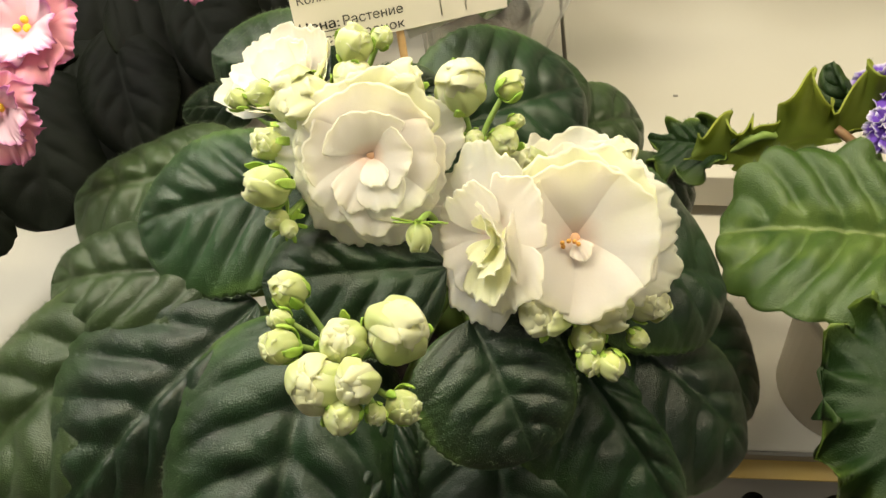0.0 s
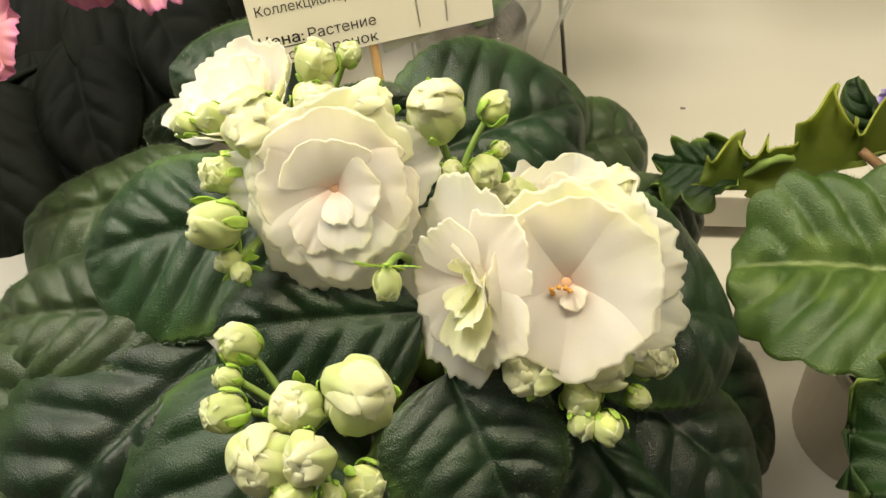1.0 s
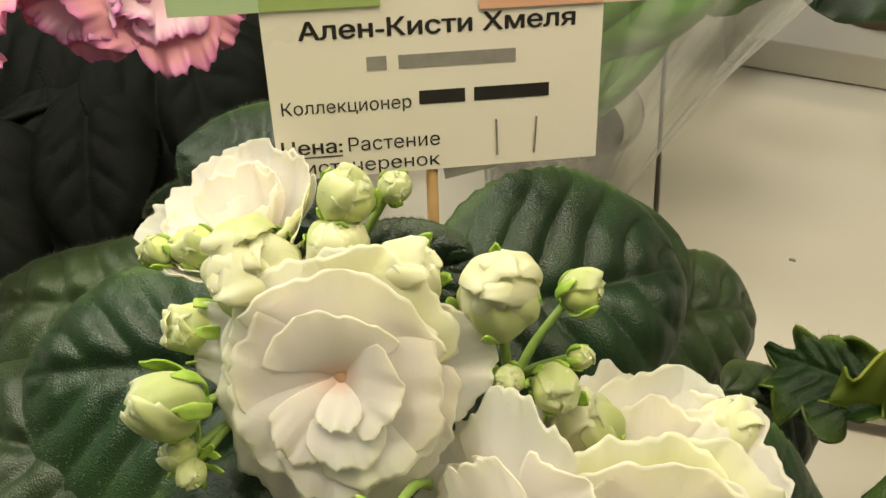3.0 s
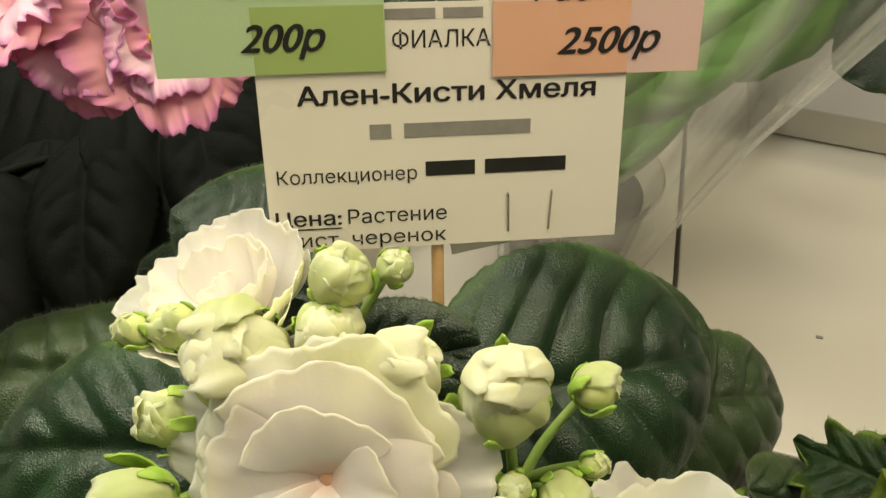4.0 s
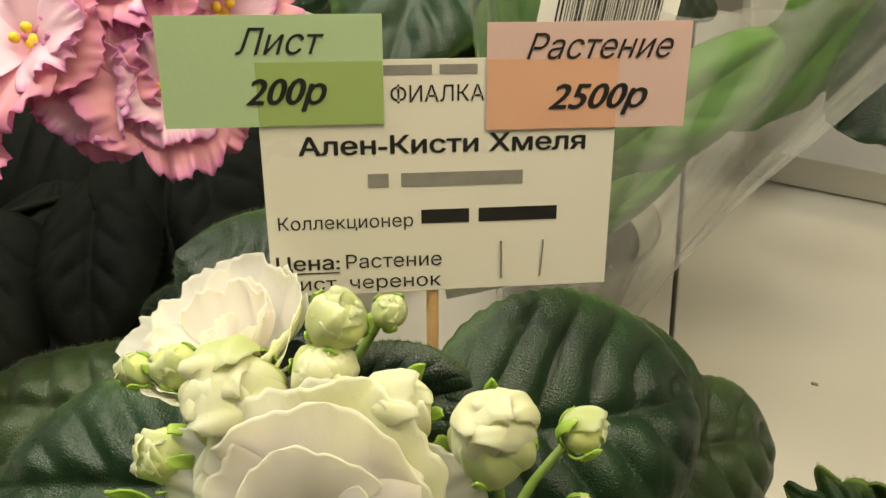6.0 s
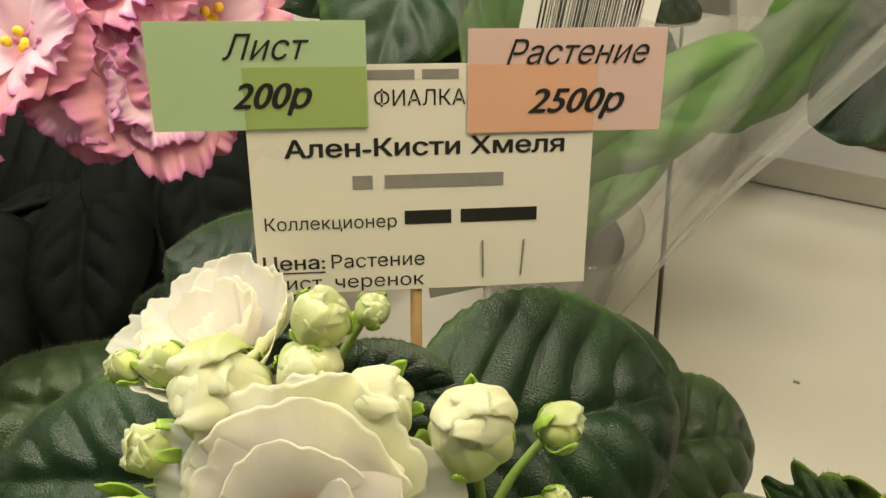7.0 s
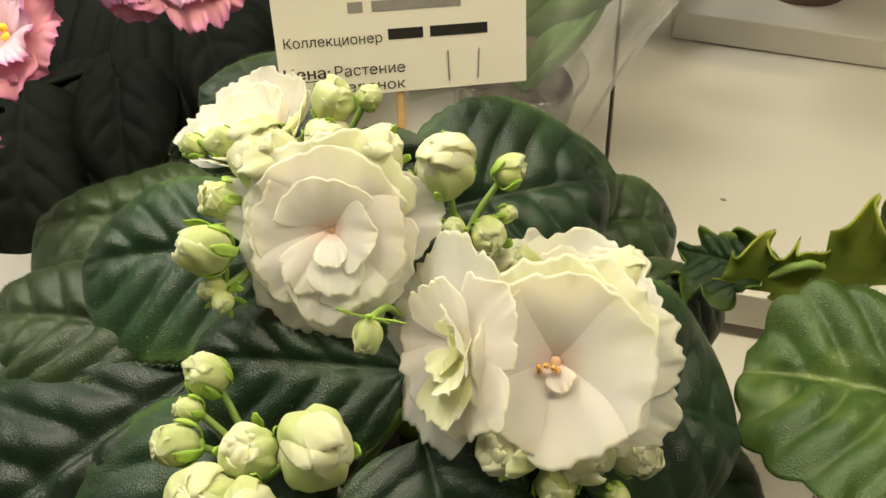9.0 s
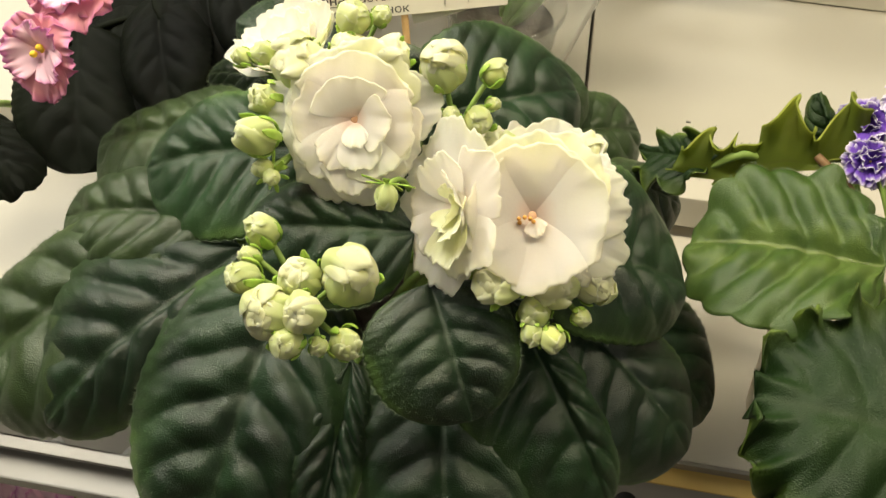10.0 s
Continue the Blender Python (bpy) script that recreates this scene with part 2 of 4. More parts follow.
def sheet(name, pts, thick, mat, parent, label="", smooth=True):
    """A thin double skin over a grid of points (rows along, columns across), closed round its rim."""
    ns, nv = pts.shape[:2]
    ds, dv = np.gradient(pts, axis=0), np.gradient(pts, axis=1)
    nrm = np.cross(ds, dv)
    nrm /= np.linalg.norm(nrm, axis=2, keepdims=True) + 1e-12
    both = np.concatenate([pts.reshape(-1, 3), (pts - nrm * thick).reshape(-1, 3)])
    n = ns * nv
    i = np.arange(n).reshape(ns, nv)
    a, b, c, d = i[:-1, :-1].ravel(), i[1:, :-1].ravel(), i[1:, 1:].ravel(), i[:-1, 1:].ravel()
    loop = np.concatenate([i[0, :-1], i[:-1, -1], i[-1, :0:-1], i[:0:-1, 0]])
    nxt = np.roll(loop, -1)
    quads = np.concatenate([np.stack([a, b, c, d], 1), np.stack([d, c, b, a], 1) + n, np.stack([loop, nxt, nxt + n, loop + n], 1)])
    mesh = bpy.data.meshes.new(name)
    mesh.from_pydata(both.tolist(), [], quads.tolist())
    u, w = np.meshgrid(np.linspace(0, 1, ns), np.linspace(0, 1, nv), indexing="ij")
    flat = np.tile(np.stack([u.ravel(), w.ravel()], 1), (2, 1))
    layer = mesh.uv_layers.new(name="UVMap")
    layer.data.foreach_set("uv", flat[quads.ravel()].ravel())
    mesh.polygons.foreach_set("use_smooth", [smooth] * (len(quads) - len(loop)) + [False] * len(loop))
    mesh.update()
    return place(name, mesh, mat, parent, label)


def tube(name, path, radii, mat, parent, label="", sides=8):
    """A round stalk along a list of points."""
    p = [Vector(q) for q in path]
    fine, rad = [], []
    steps = 5
    for k in range(len(p) - 1):
        p0, p1, p2, p3 = p[max(k - 1, 0)], p[k], p[k + 1], p[min(k + 2, len(p) - 1)]
        for j in range(steps):
            t = j / steps
            fine.append(0.5 * ((2 * p1) + (p2 - p0) * t + (2 * p0 - 5 * p1 + 4 * p2 - p3) * t * t + (3 * p1 - p0 - 3 * p2 + p3) * t ** 3))
            rad.append(radii[0] + (radii[1] - radii[0]) * (k + t) / (len(p) - 1))
    fine.append(p[-1])
    rad.append(radii[1])
    bm = bmesh.new()
    rings = []
    for k, q in enumerate(fine):
        d = (fine[min(k + 1, len(fine) - 1)] - fine[max(k - 1, 0)]).normalized()
        a = d.orthogonal().normalized() if not rings else (side - d * side.dot(d)).normalized()
        side = a
        b = d.cross(a)
        rings.append([bm.verts.new(q + rad[k] * (a * math.cos(f) + b * math.sin(f))) for f in (2 * math.pi * m / sides for m in range(sides))])
    for r, s in zip(rings, rings[1:]):
        for m in range(sides):
            bm.faces.new((r[m], r[(m + 1) % sides], s[(m + 1) % sides], s[m])).smooth = True
    bm.faces.new(rings[0][::-1])
    bm.faces.new(rings[-1])
    return part(name, bm, mat, parent, label)


def box(name, lo, hi, mat, parent=None, bevel=0.0015, label=""):
    bm = bmesh.new()
    bmesh.ops.create_cube(bm, size=1.0)
    for v in bm.verts:
        v.co = Vector([lo[k] + (v.co[k] + 0.5) * (hi[k] - lo[k]) for k in range(3)])
    if bevel:
        bmesh.ops.bevel(bm, geom=bm.edges[:], offset=bevel, segments=2, affect="EDGES", profile=0.6)
    return part(name, bm, mat, parent, label)


def lathe(name, at, profile, mat, parent, label="", sides=40, thick=0.0):
    """A turned shell about the upright line through at."""
    bm = bmesh.new()
    rings = []
    full = list(profile)
    if thick:
        full += [(max(r - thick, 0.0005), z) for r, z in reversed(profile)]
    for r, z in full:
        rings.append([bm.verts.new((at[0] + r * math.cos(f), at[1] + r * math.sin(f), at[2] + z)) for f in (2 * math.pi * m / sides for m in range(sides))])
    for a, b in zip(rings, rings[1:]):
        for m in range(sides):
            bm.faces.new((a[m], a[(m + 1) % sides], b[(m + 1) % sides], b[m])).smooth = True
    return part(name, bm, mat, parent, label)


# ---------------------------------------------------------------- leaves and blossoms
def hairs(pts, up, count, parent, rng):
    """Fine pale hairs: a fringe along the margin of a blade and a thin scatter over it."""
    ns, nv = pts.shape[:2]
    verts, faces = [], []
    up = np.array(up)
    for k in range(count):
        if k % 8 < 2:
            i, j = rng.uniform(0.03, 0.995), float(k % 2)
        else:
            i, j = rng.uniform(0.04, 0.97), rng.uniform(0.04, 0.96)
        a, b = i * (ns - 1), j * (nv - 1)
        a0, b0 = min(int(a), ns - 2), min(int(b), nv - 2)
        fa, fb = a - a0, b - b0
        p = pts[a0, b0] * (1 - fa) * (1 - fb) + pts[a0 + 1, b0] * fa * (1 - fb) + pts[a0, b0 + 1] * (1 - fa) * fb + pts[a0 + 1, b0 + 1] * fa * fb
        out = pts[a0, nv - 1] - pts[a0, 0]
        out = out / (np.linalg.norm(out) + 1e-9) * (2 * j - 1)
        along = pts[a0 + 1, b0] - pts[a0, b0]
        along = along / (np.linalg.norm(along) + 1e-9)
        d = out * (1.0 if k % 8 < 2 else 0.3) + up * rng.uniform(0.2, 1.0) + along * rng.uniform(-0.2, 0.6)
        d = d / np.linalg.norm(d) * rng.uniform(0.0009, 0.0023)
        w = along * 0.00009
        n = len(verts)
        verts += [p - w, p + w, p + d]
        faces.append((n, n + 1, n + 2))
    mesh = bpy.data.meshes.new("hair")
    mesh.from_pydata([tuple(q) for q in verts], [], faces)
    return tagged(place("hair", mesh, HAIR, parent), kind="stuff")


def leaf(plant, foot, tip, side_a, side_b, mat=LEAF, arch=0.10, curl=0.12, quilt=0.048, teeth=0.012, wave=0.0, label="", stalk_to=None, seed=0, ns=64, nv=57, power=0.5, stalk=STEM, freq=17, fuzz=0, lobe=0.0, lobes=20, ruffles=12):
    """One leaf blade from foot to tip; side_a and side_b lie on its two margins where it is widest."""
    rng = random.Random(seed + 17)
    f, t, a, b = (np.array(q, float) for q in (foot, tip, side_a, side_b))
    axis = t - f
    length = np.linalg.norm(axis)
    axis /= length
    mid = f + (t - f) * 0.5
    va, vb = a - mid, b - mid
    va, vb = va - axis * (va @ axis), vb - axis * (vb @ axis)
    up = np.cross(vb - va, axis)
    up /= np.linalg.norm(up)
    if up[2] < 0:
        up = -up
    s = np.linspace(0, 1, ns)[:, None]
    v = np.linspace(-1, 1, nv)[None, :]
    av = np.abs(v)
    w = np.clip(1 - np.abs(2 * s ** 0.88 - 1) ** 2.3, 0, 1) ** power
    phase = rng.uniform(0, 6)
    w = w * (1 + teeth * np.sin(s * 2 * math.pi * freq + phase))
    nves = rng.uniform(4.8, 6.0)
    run = s - 0.30 * av ** 1.4 + 0.015 * np.sin(v * 5 + phase)
    ridge = np.abs(np.sin(math.pi * nves * run + phase * 0.2))
    belly = np.sin(math.pi * np.clip(s * 1.02, 0, 1)) ** 0.6
    height = arch * length * 4 * s * (1 - s) * 0.5
    height = height - curl * length * (av ** 3.5) * w
    height = height + quilt * length * (ridge ** 0.8 - 0.55) * np.clip(1.1 - av ** 2.5, 0, 1) * np.clip(av * 5, 0, 1) * belly
    height = height + 0.2 * quilt * length * np.abs(np.sin(math.pi * (nves * 1.3 * run + av * 2.6 + phase))) * np.clip(1.1 - av ** 2, 0, 1) * belly
    height = height - quilt * length * 1.0 * np.exp(-((v / 0.09) ** 2)) * (1 - s * 0.7) * w
    height = height + w * (0.035 * length * np.sin(s * 5 + phase) * v + 0.03 * length * np.sin(v * 4 + phase * 2) * s)
    height = height + w * 0.02 * length * np.sin(s * 9 + 3 * phase) * av ** 2
    ang = np.arctan2(v * w, 2 * s - 1)
    rad = np.sqrt((v * w) ** 2 + (2 * s - 1) ** 2)
    if wave:
        height = height + wave * length * rad ** 7 * (np.sin(ruffles * ang + phase) + 0.5 * np.sin((2 * ruffles - 3) * ang + 2 * phase))
    tail = -0.10 * length * s ** 4
    grow = 1 + lobe * rad ** 8 * (2.2 * np.abs(np.sin(0.5 * lobes * ang + phase)) - 1.3 + 0.3 * np.sin(5 * ang + phase))
    sx = 0.5 + (s - 0.5) * grow
    wx = w * av * grow
    pts = f + sx[..., None] * length * axis + np.where(v < 0, 1, 0)[..., None] * wx[..., None] * va + np.where(v >= 0, 1, 0)[..., None] * wx[..., None] * vb
    pts = pts + (height + tail)[..., None] * up
    blade = sheet("leaf", pts, 0.0009, mat, plant, label)
    if fuzz:
        hairs(pts, up, fuzz, blade, rng)
    if stalk_to is not None:
        g = Vector(stalk_to)
        q = Vector(foot)
        inner = q + Vector(axis) * length * 0.06 - Vector(up) * 0.004
        tube("petiole", [g, g.lerp(q, 0.5) + Vector((0, 0, 0.006)), inner], (0.0028, 0.0022), stalk, blade)
    return blade


def basis(axis):
    """Blossom axes: its own direction, the sideways one nearest to x, and the one across both."""
    n = Vector(axis).normalized()
    ref = Vector((1, 0, 0)) if abs(n.x) < 0.9 else Vector((0, 1, 0))
    a = (ref - n * ref.dot(n)).normalized()
    return n, a, n.cross(a)


def petal(owner, at, axis, turn, size, width, open0, open1, round_r, frill, seed, mat, name="petal", ns=13, nv=15, start=0.0, edge=0.05, thick=0.00016, label="", fringe=0.0, bulge=0.0, ruffle=0.0, neck=0.22):
    """One petal: rises from the blossom's foot, heading from open0 to open1 degrees off its axis, rolled about it by round_r."""
    rng = random.Random(seed)
    n, a, b = basis(axis)
    n, a, b = (np.array(q) for q in (n, a, b))
    s = np.linspace(0, 1, ns)
    heading = np.radians(open0 + (open1 - open0) * s ** 0.9)
    step = size / (ns - 1)
    rho = start + np.concatenate([[0], np.cumsum(np.sin((heading[1:] + heading[:-1]) / 2) * step)])
    h = np.concatenate([[0], np.cumsum(np.cos((heading[1:] + heading[:-1]) / 2) * step)])
    v = np.linspace(-1, 1, nv)
    p1, p2, p3 = (rng.uniform(0, 6.28) for _ in range(3))
    cut = 1 - 0.26 * np.abs(v) ** 2.6 + 0.25 * edge * np.sin(33 * v + p2) + edge * (np.sin(5 * v + p1) + 0.6 * np.sin(11 * v + p2) + 0.35 * np.sin(19 * v + p3)) - edge * 0.5
    if fringe:
        cut = cut + 0.4 * fringe * np.sin(31 * v + p3) + 0.3 * fringe * np.sin(57 * v + p1)
    sc = s[:, None] * cut[None, :]
    rr = np.interp(sc, s, rho)
    hh = np.interp(sc, s, h)
    hd = np.interp(sc, s, heading)
    x = width * (neck + (1 - neck) * np.sin(np.pi / 2 * np.clip(sc, 0, 1) ** 0.85)) * v[None, :]
    rough = frill * sc ** 2 * (np.sin(4.2 * v[None, :] + p1) + 0.7 * np.sin(9 * v[None, :] + p2 + 2 * sc) * sc + 0.35 * np.sin(17 * v[None, :] + p3) * sc ** 2)
    if fringe:
        lace = np.clip((sc - 0.72) / 0.28, 0, 1) ** 1.3
        rough = rough + fringe * size * lace * (np.sin(26 * v[None, :] + p1) + 0.7 * np.sin(43 * v[None, :] + p2))
    if ruffle:
        hem = np.clip((sc - 0.62) / 0.38, 0, 1) ** 1.3
        rough = rough + ruffle * size * hem * (np.sin(19 * v[None, :] + p2) + 0.6 * np.sin(31 * v[None, :] + p3) + 0.4 * np.sin(8 * v[None, :] + p1))
    if bulge:
        puff = np.cos(math.pi / 2 * v[None, :]) ** 0.7 * np.sin(math.pi * np.clip(sc, 0, 1)) ** 0.7
        rough = rough + bulge * size * (puff + 0.25 * np.sin(6 * v[None, :] + p2) * np.sin(5 * sc + p3))
    rr = rr + rough * np.cos(hd)
    hh = hh - rough * np.sin(hd)
    rc = max(round_r, 0.3 * width)
    bend = x / rc
    tx = rc * np.sin(np.clip(bend, -2.4, 2.4))
    rr = rr - rc * (1 - np.cos(np.clip(bend, -2.4, 2.4)))
    tr = math.radians(turn)
    er = math.cos(tr) * a + math.sin(tr) * b
    et = -math.sin(tr) * a + math.cos(tr) * b
    pts = np.array(at) + rr[..., None] * er + tx[..., None] * et + hh[..., None] * n
    return sheet(name, pts[:, ::-1], thick, mat, owner, label)


def knob(name, at, axis, radius, squash, mat, parent, label="", seg=14):
    """A small rounded body: calyx cup, pollen sac or bud core."""
    bm = bmesh.new()
    bmesh.ops.create_uvsphere(bm, u_segments=seg, v_segments=max(8, seg // 2 + 2), radius=1.0)
    turn = Vector(axis).to_track_quat("Z", "Y").to_matrix().to_4x4()
    for vert in bm.verts:
        q = vert.co
        lump = 1 + 0.06 * noise.noise(q * 2.3 + Vector(at) * 90)
        vert.co = Vector(at) + turn @ Vector((q.x * radius * lump, q.y * radius * lump, q.z * radius * squash))
    uv = bm.loops.layers.uv.new("UVMap")
    for face in bm.faces:
        face.smooth = True
        for corner in face.loops:
            corner[uv].uv = (0.6, 0.5)
    return part(name, bm, mat, parent, label)


def bud(plant, at, radius, axis, seed, petals=6, mat=BUDSKIN, stalk_from=None, green=5, star=False, label=""):
    """A closed bud: puffed petals folded over one another, sepals hugging its foot (or spread as a star), on a thin stalk."""
    rng = random.Random(seed * 7 + 3)
    n = Vector(axis).normalized()
    c = Vector(at)
    core = knob("bud", c, n, radius * 0.90, 1.0, mat, plant, label)
    low = c - n * radius * 0.95
    for k in range(petals):
        ring = k % 2
        turn = 360 * k / petals + rng.uniform(-14, 14)
        petal(core, low, n, turn, radius * rng.uniform(2.55, 3.0), radius * rng.uniform(0.80, 1.05), 86 - 5 * ring, -92 + rng.uniform(-12, 14), radius * 0.95,
              radius * 0.05, seed * 31 + k, mat, ns=15, nv=15, start=radius * (0.06 + 0.05 * ring), edge=0.03, bulge=0.035)
    for k in range(green):
        turn = 360 * k / green + rng.uniform(-15, 15)
        o0, o1 = (92, rng.uniform(60, 100)) if star else (90, rng.uniform(-40, -14))
        petal(core, low - n * radius * 0.14, n, turn, radius * rng.uniform(1.7, 2.3), radius * rng.uniform(0.24, 0.32), o0, o1, radius * 0.6, radius * 0.03, seed * 57 + k, SEPAL,
              name="sepal", ns=13, nv=7, start=radius * 0.20, edge=0.02, thick=0.0005)
    knob("calyx", low - n * radius * 0.02, n, radius * 0.40, 0.7, SEPAL, core, seg=10)
    if stalk_from is not None:
        g = Vector(stalk_from)
        tube("stalk", [g, g.lerp(low, 0.55) + n * -0.004 + Vector((0, 0, 0.002)), low], (0.0016, 0.0012), STEM, core)
    return core


def clump(plant, at, radius, axis, seed, mat=BUDSKIN, inner=CREAM, stalk_from=None, label=""):
    """An opening double bud: puffed, crumpled petals of unequal size wrapped round each other like a small cabbage."""
    rng = random.Random(seed * 11 + 5)
    n, a, b = basis(axis)
    c = Vector(at)
    core = knob("bud", c, n, radius * 0.84, 0.95, inner, plant, label)
    low = c - n * radius * 0.95
    first = rng.uniform(0, 360)
    for k in range(4):
        petal(core, low, n, first + 90 * k + rng.uniform(-25, 25), radius * rng.uniform(2.7, 3.1), radius * rng.uniform(0.7, 0.95), 86, rng.uniform(-105, -90), radius * 0.9,
              radius * 0.05, seed * 77 + 3 * k, inner, ns=17, nv=19, start=radius * 0.05, edge=0.03, bulge=0.03)
    for k in range(6):
        petal(core, low, n, first + 40 + 60 * k + rng.uniform(-18, 18), radius * rng.uniform(1.9, 2.75), radius * rng.uniform(0.55, 0.85), 92, rng.uniform(-92, -66), radius * rng.uniform(0.7, 0.9),
              radius * 0.05, seed * 91 + 5 * k, mat if k % 3 else inner, ns=17, nv=19, start=radius * rng.uniform(0.10, 0.16), edge=0.02, bulge=0.05)
    for k in range(4):
        petal(core, low - n * radius * 0.08, n, 90 * k + rng.uniform(-20, 20), radius * rng.uniform(1.3, 1.8), radius * 0.22, 92, rng.uniform(-20, 10), radius * 0.8, radius * 0.03, seed * 57 + k, SEPAL, name="sepal", ns=9, nv=7, start=radius * 0.18, edge=0.02, thick=0.0005)
    if stalk_from is not None:
        g = Vector(stalk_from)
        tube("stalk", [g, g.lerp(low, 0.55) + Vector((0, 0, 0.002)), low], (0.0016, 0.0012), STEM, core)
    return core


def bloom(plant, at, axis, size, seed, rows, stalk_from=None, heart=BLUSH, frill=0.05, edge=0.035, fringe=0.006, neck=0.12, label=""):
    """A double blossom petal by petal: rows of (turn, reach, width, heading at the foot, heading at the rim, roundness, material)."""
    n, a, b = basis(axis)
    c = Vector(at)
    foot = c - n * size * 0.22
    core = knob("blossom", foot, n, size * 0.10, 0.7, heart, plant, label)
    for k, (turn, reach, width, o0, o1, cup_r, mat) in enumerate(rows):
        petal(core, foot + n * size * 0.004 * k, n, turn, size * reach, size * width, o0, o1, size * cup_r, size * frill, seed * 101 + 13 * k, mat, ns=23, nv=49, start=size * 0.05, edge=edge, fringe=fringe, neck=neck)
    if stalk_from is not None:
        g = Vector(stalk_from)
        tube("stalk", [g, g.lerp(foot, 0.6) + Vector((0, 0, 0.004)), foot - n * size * 0.05], (0.0018, 0.0013), STEM, core)
    return core


def blossom(plant, at, axis, size, seed, rings, mats, stalk_from=None, heart=BLUSH, frill=0.05, edge=0.04, droop=0.12, label="", fringe=0.0, ruffle=0.0, stem=STEM):
    """A double blossom: rings of (count, reach, width, open0, open1) petals round a small heart; size is its radius."""
    rng = random.Random(seed * 13 + 1)
    n, a, b = basis(axis)
    c = Vector(at)
    foot = c - n * size * 0.22
    core = knob("blossom", foot, n, size * 0.12, 0.7, heart, plant, label)
    for r, (count, reach, width, o0, o1) in enumerate(rings):
        for k in range(count):
            turn = 360 * (k + 0.5 * (r % 2)) / count + rng.uniform(-20, 20)
            out = math.cos(math.radians(turn)) * a + math.sin(math.radians(turn)) * b
            petal(core, foot + n * size * 0.02 * r, n, turn, size * reach * rng.uniform(0.84, 1.10) * (1 - droop * out.z), size * width * rng.uniform(0.9, 1.1), o0 + rng.uniform(-8, 8), o1 + rng.uniform(-14, 14),
                  size * rng.uniform(0.7, 1.9), size * frill, seed * 101 + 17 * r + k, mats[min(r, len(mats) - 1)], ns=21 if fringe else 19, nv=45 if fringe else 31, start=size * 0.03, edge=edge, fringe=fringe, ruffle=ruffle)
    if stalk_from is not None:
        g = Vector(stalk_from)
        tube("stalk", [g, g.lerp(foot, 0.6) + Vector((0, 0, 0.004)), foot - n * size * 0.05], (0.0018, 0.0013), stem, core)
    return core


# ---------------------------------------------------------------- setting
tagged(box("shelf_lower", (-1.2, 0.226, -0.022), (1.2, 0.80, 0.0), BOARD), "white laminated shelf board, glossy and slightly dusty", "shelf", kind="structure")
tagged(box("step_riser", (-1.2, 0.425, 0.0005), (1.2, 0.80, 0.012), BOARD, bevel=0), "recessed white strip under the raised shelf board", "shelf", kind="structure")
tagged(box("shelf_middle_left", (-1.2, 0.411, 0.0125), (0.0742, 0.95, 0.043), BOARD), "white laminated display step, seam at its end", "shelf", kind="structure")
tagged(box("shelf_middle_right", (0.0768, 0.411, 0.0125), (1.2, 0.95, 0.043), BOARD), "white laminated display step with small dust specks", "shelf", kind="structure")
tagged(box("shelf_upper", (0.119, 0.681, 0.0445), (1.2, 1.1, 0.070), BOARD), "white laminated upper display step with a square end", "shelf", kind="structure")
rail = tagged(box("front_rail", (-1.2, 0.212, -0.010), (1.2, 0.2245, -0.0085), OCHRE, bevel=0), "front edge of the shelf with perforated grey metal rail", "rail", kind="structure")
box("lip", (-1.2, 0.2225, -0.006), (1.2, 0.2255, 0.0012), METAL, rail, 0.0008)
box("strip", (-1.2, 0.176, -0.050), (1.2, 0.1845, -0.0462), METAL, rail, 0.0005)


def perforated(parent):
    bm = bmesh.new()
    y0, z0, z1, zc, r = 0.216, -0.0455, -0.0115, -0.026, 0.0065
    pitch = 0.05
    for k in range(-24, 24):
        x0 = k * pitch + 0.006
        ring, outer = [], []
        for m in range(24):
            f = 2 * math.pi * m / 24
            c, s = math.cos(f), math.sin(f)
            ring.append(bm.verts.new((x0 + pitch / 2 + r * c * 1.25, y0, zc + r * s)))
            k2 = min((pitch / 2) / max(abs(c), 1e-6), ((z1 - zc) if s > 0 else (zc - z0)) / max(abs(s), 1e-6))
            outer.append(bm.verts.new((x0 + pitch / 2 + k2 * c, y0, zc + k2 * s)))
        for m in range(24):
            bm.faces.new((ring[m], ring[(m + 1) % 24], outer[(m + 1) % 24], outer[m]))
    for q in bm.verts:
        q.co.y -= (z1 - q.co.z) * 0.9
    bmesh.ops.recalc_face_normals(bm, faces=bm.faces[:])
    bmesh.ops.solidify(bm, geom=bm.faces[:], thickness=0.0015)
    return part("perforated_bar", bm, METAL, parent)


perforated(rail)
# the grey metal colour stands in for the shade on this board
tagged(box("shelf_below", (-1.2, 0.160, -0.072), (1.2, 0.60, -0.060), METAL), "lower tier board beneath the shelf, dull grey with its shade put into the colour", "shelf", kind="structure")
tagged(box("floor", (-2.5, -2.2, -0.92), (2.5, 2.5, -0.90), WALL, bevel=0), "plain floor far below the shelves", "floor", kind="structure")
tagged(box("ceiling", (-2.5, -2.2, 1.8), (2.5, 2.5, 1.82), WALL, bevel=0), "plain ceiling", "ceiling", kind="structure")
tagged(box("wall_north", (-2.5, 1.6, -0.9), (2.5, 1.65, 1.8), WALL, bevel=0), "plain beige wall behind the shelves", "wall", kind="structure")
tagged(box("wall_south", (-2.5, -2.2, -0.9), (2.5, -2.15, 1.8), WALL, bevel=0), "plain beige wall", "wall", kind="structure")
tagged(box("wall_west", (-2.5, -2.15, -0.9), (-2.45, 1.6, 1.8), WALL, bevel=0), "plain beige wall", "wall", kind="structure")
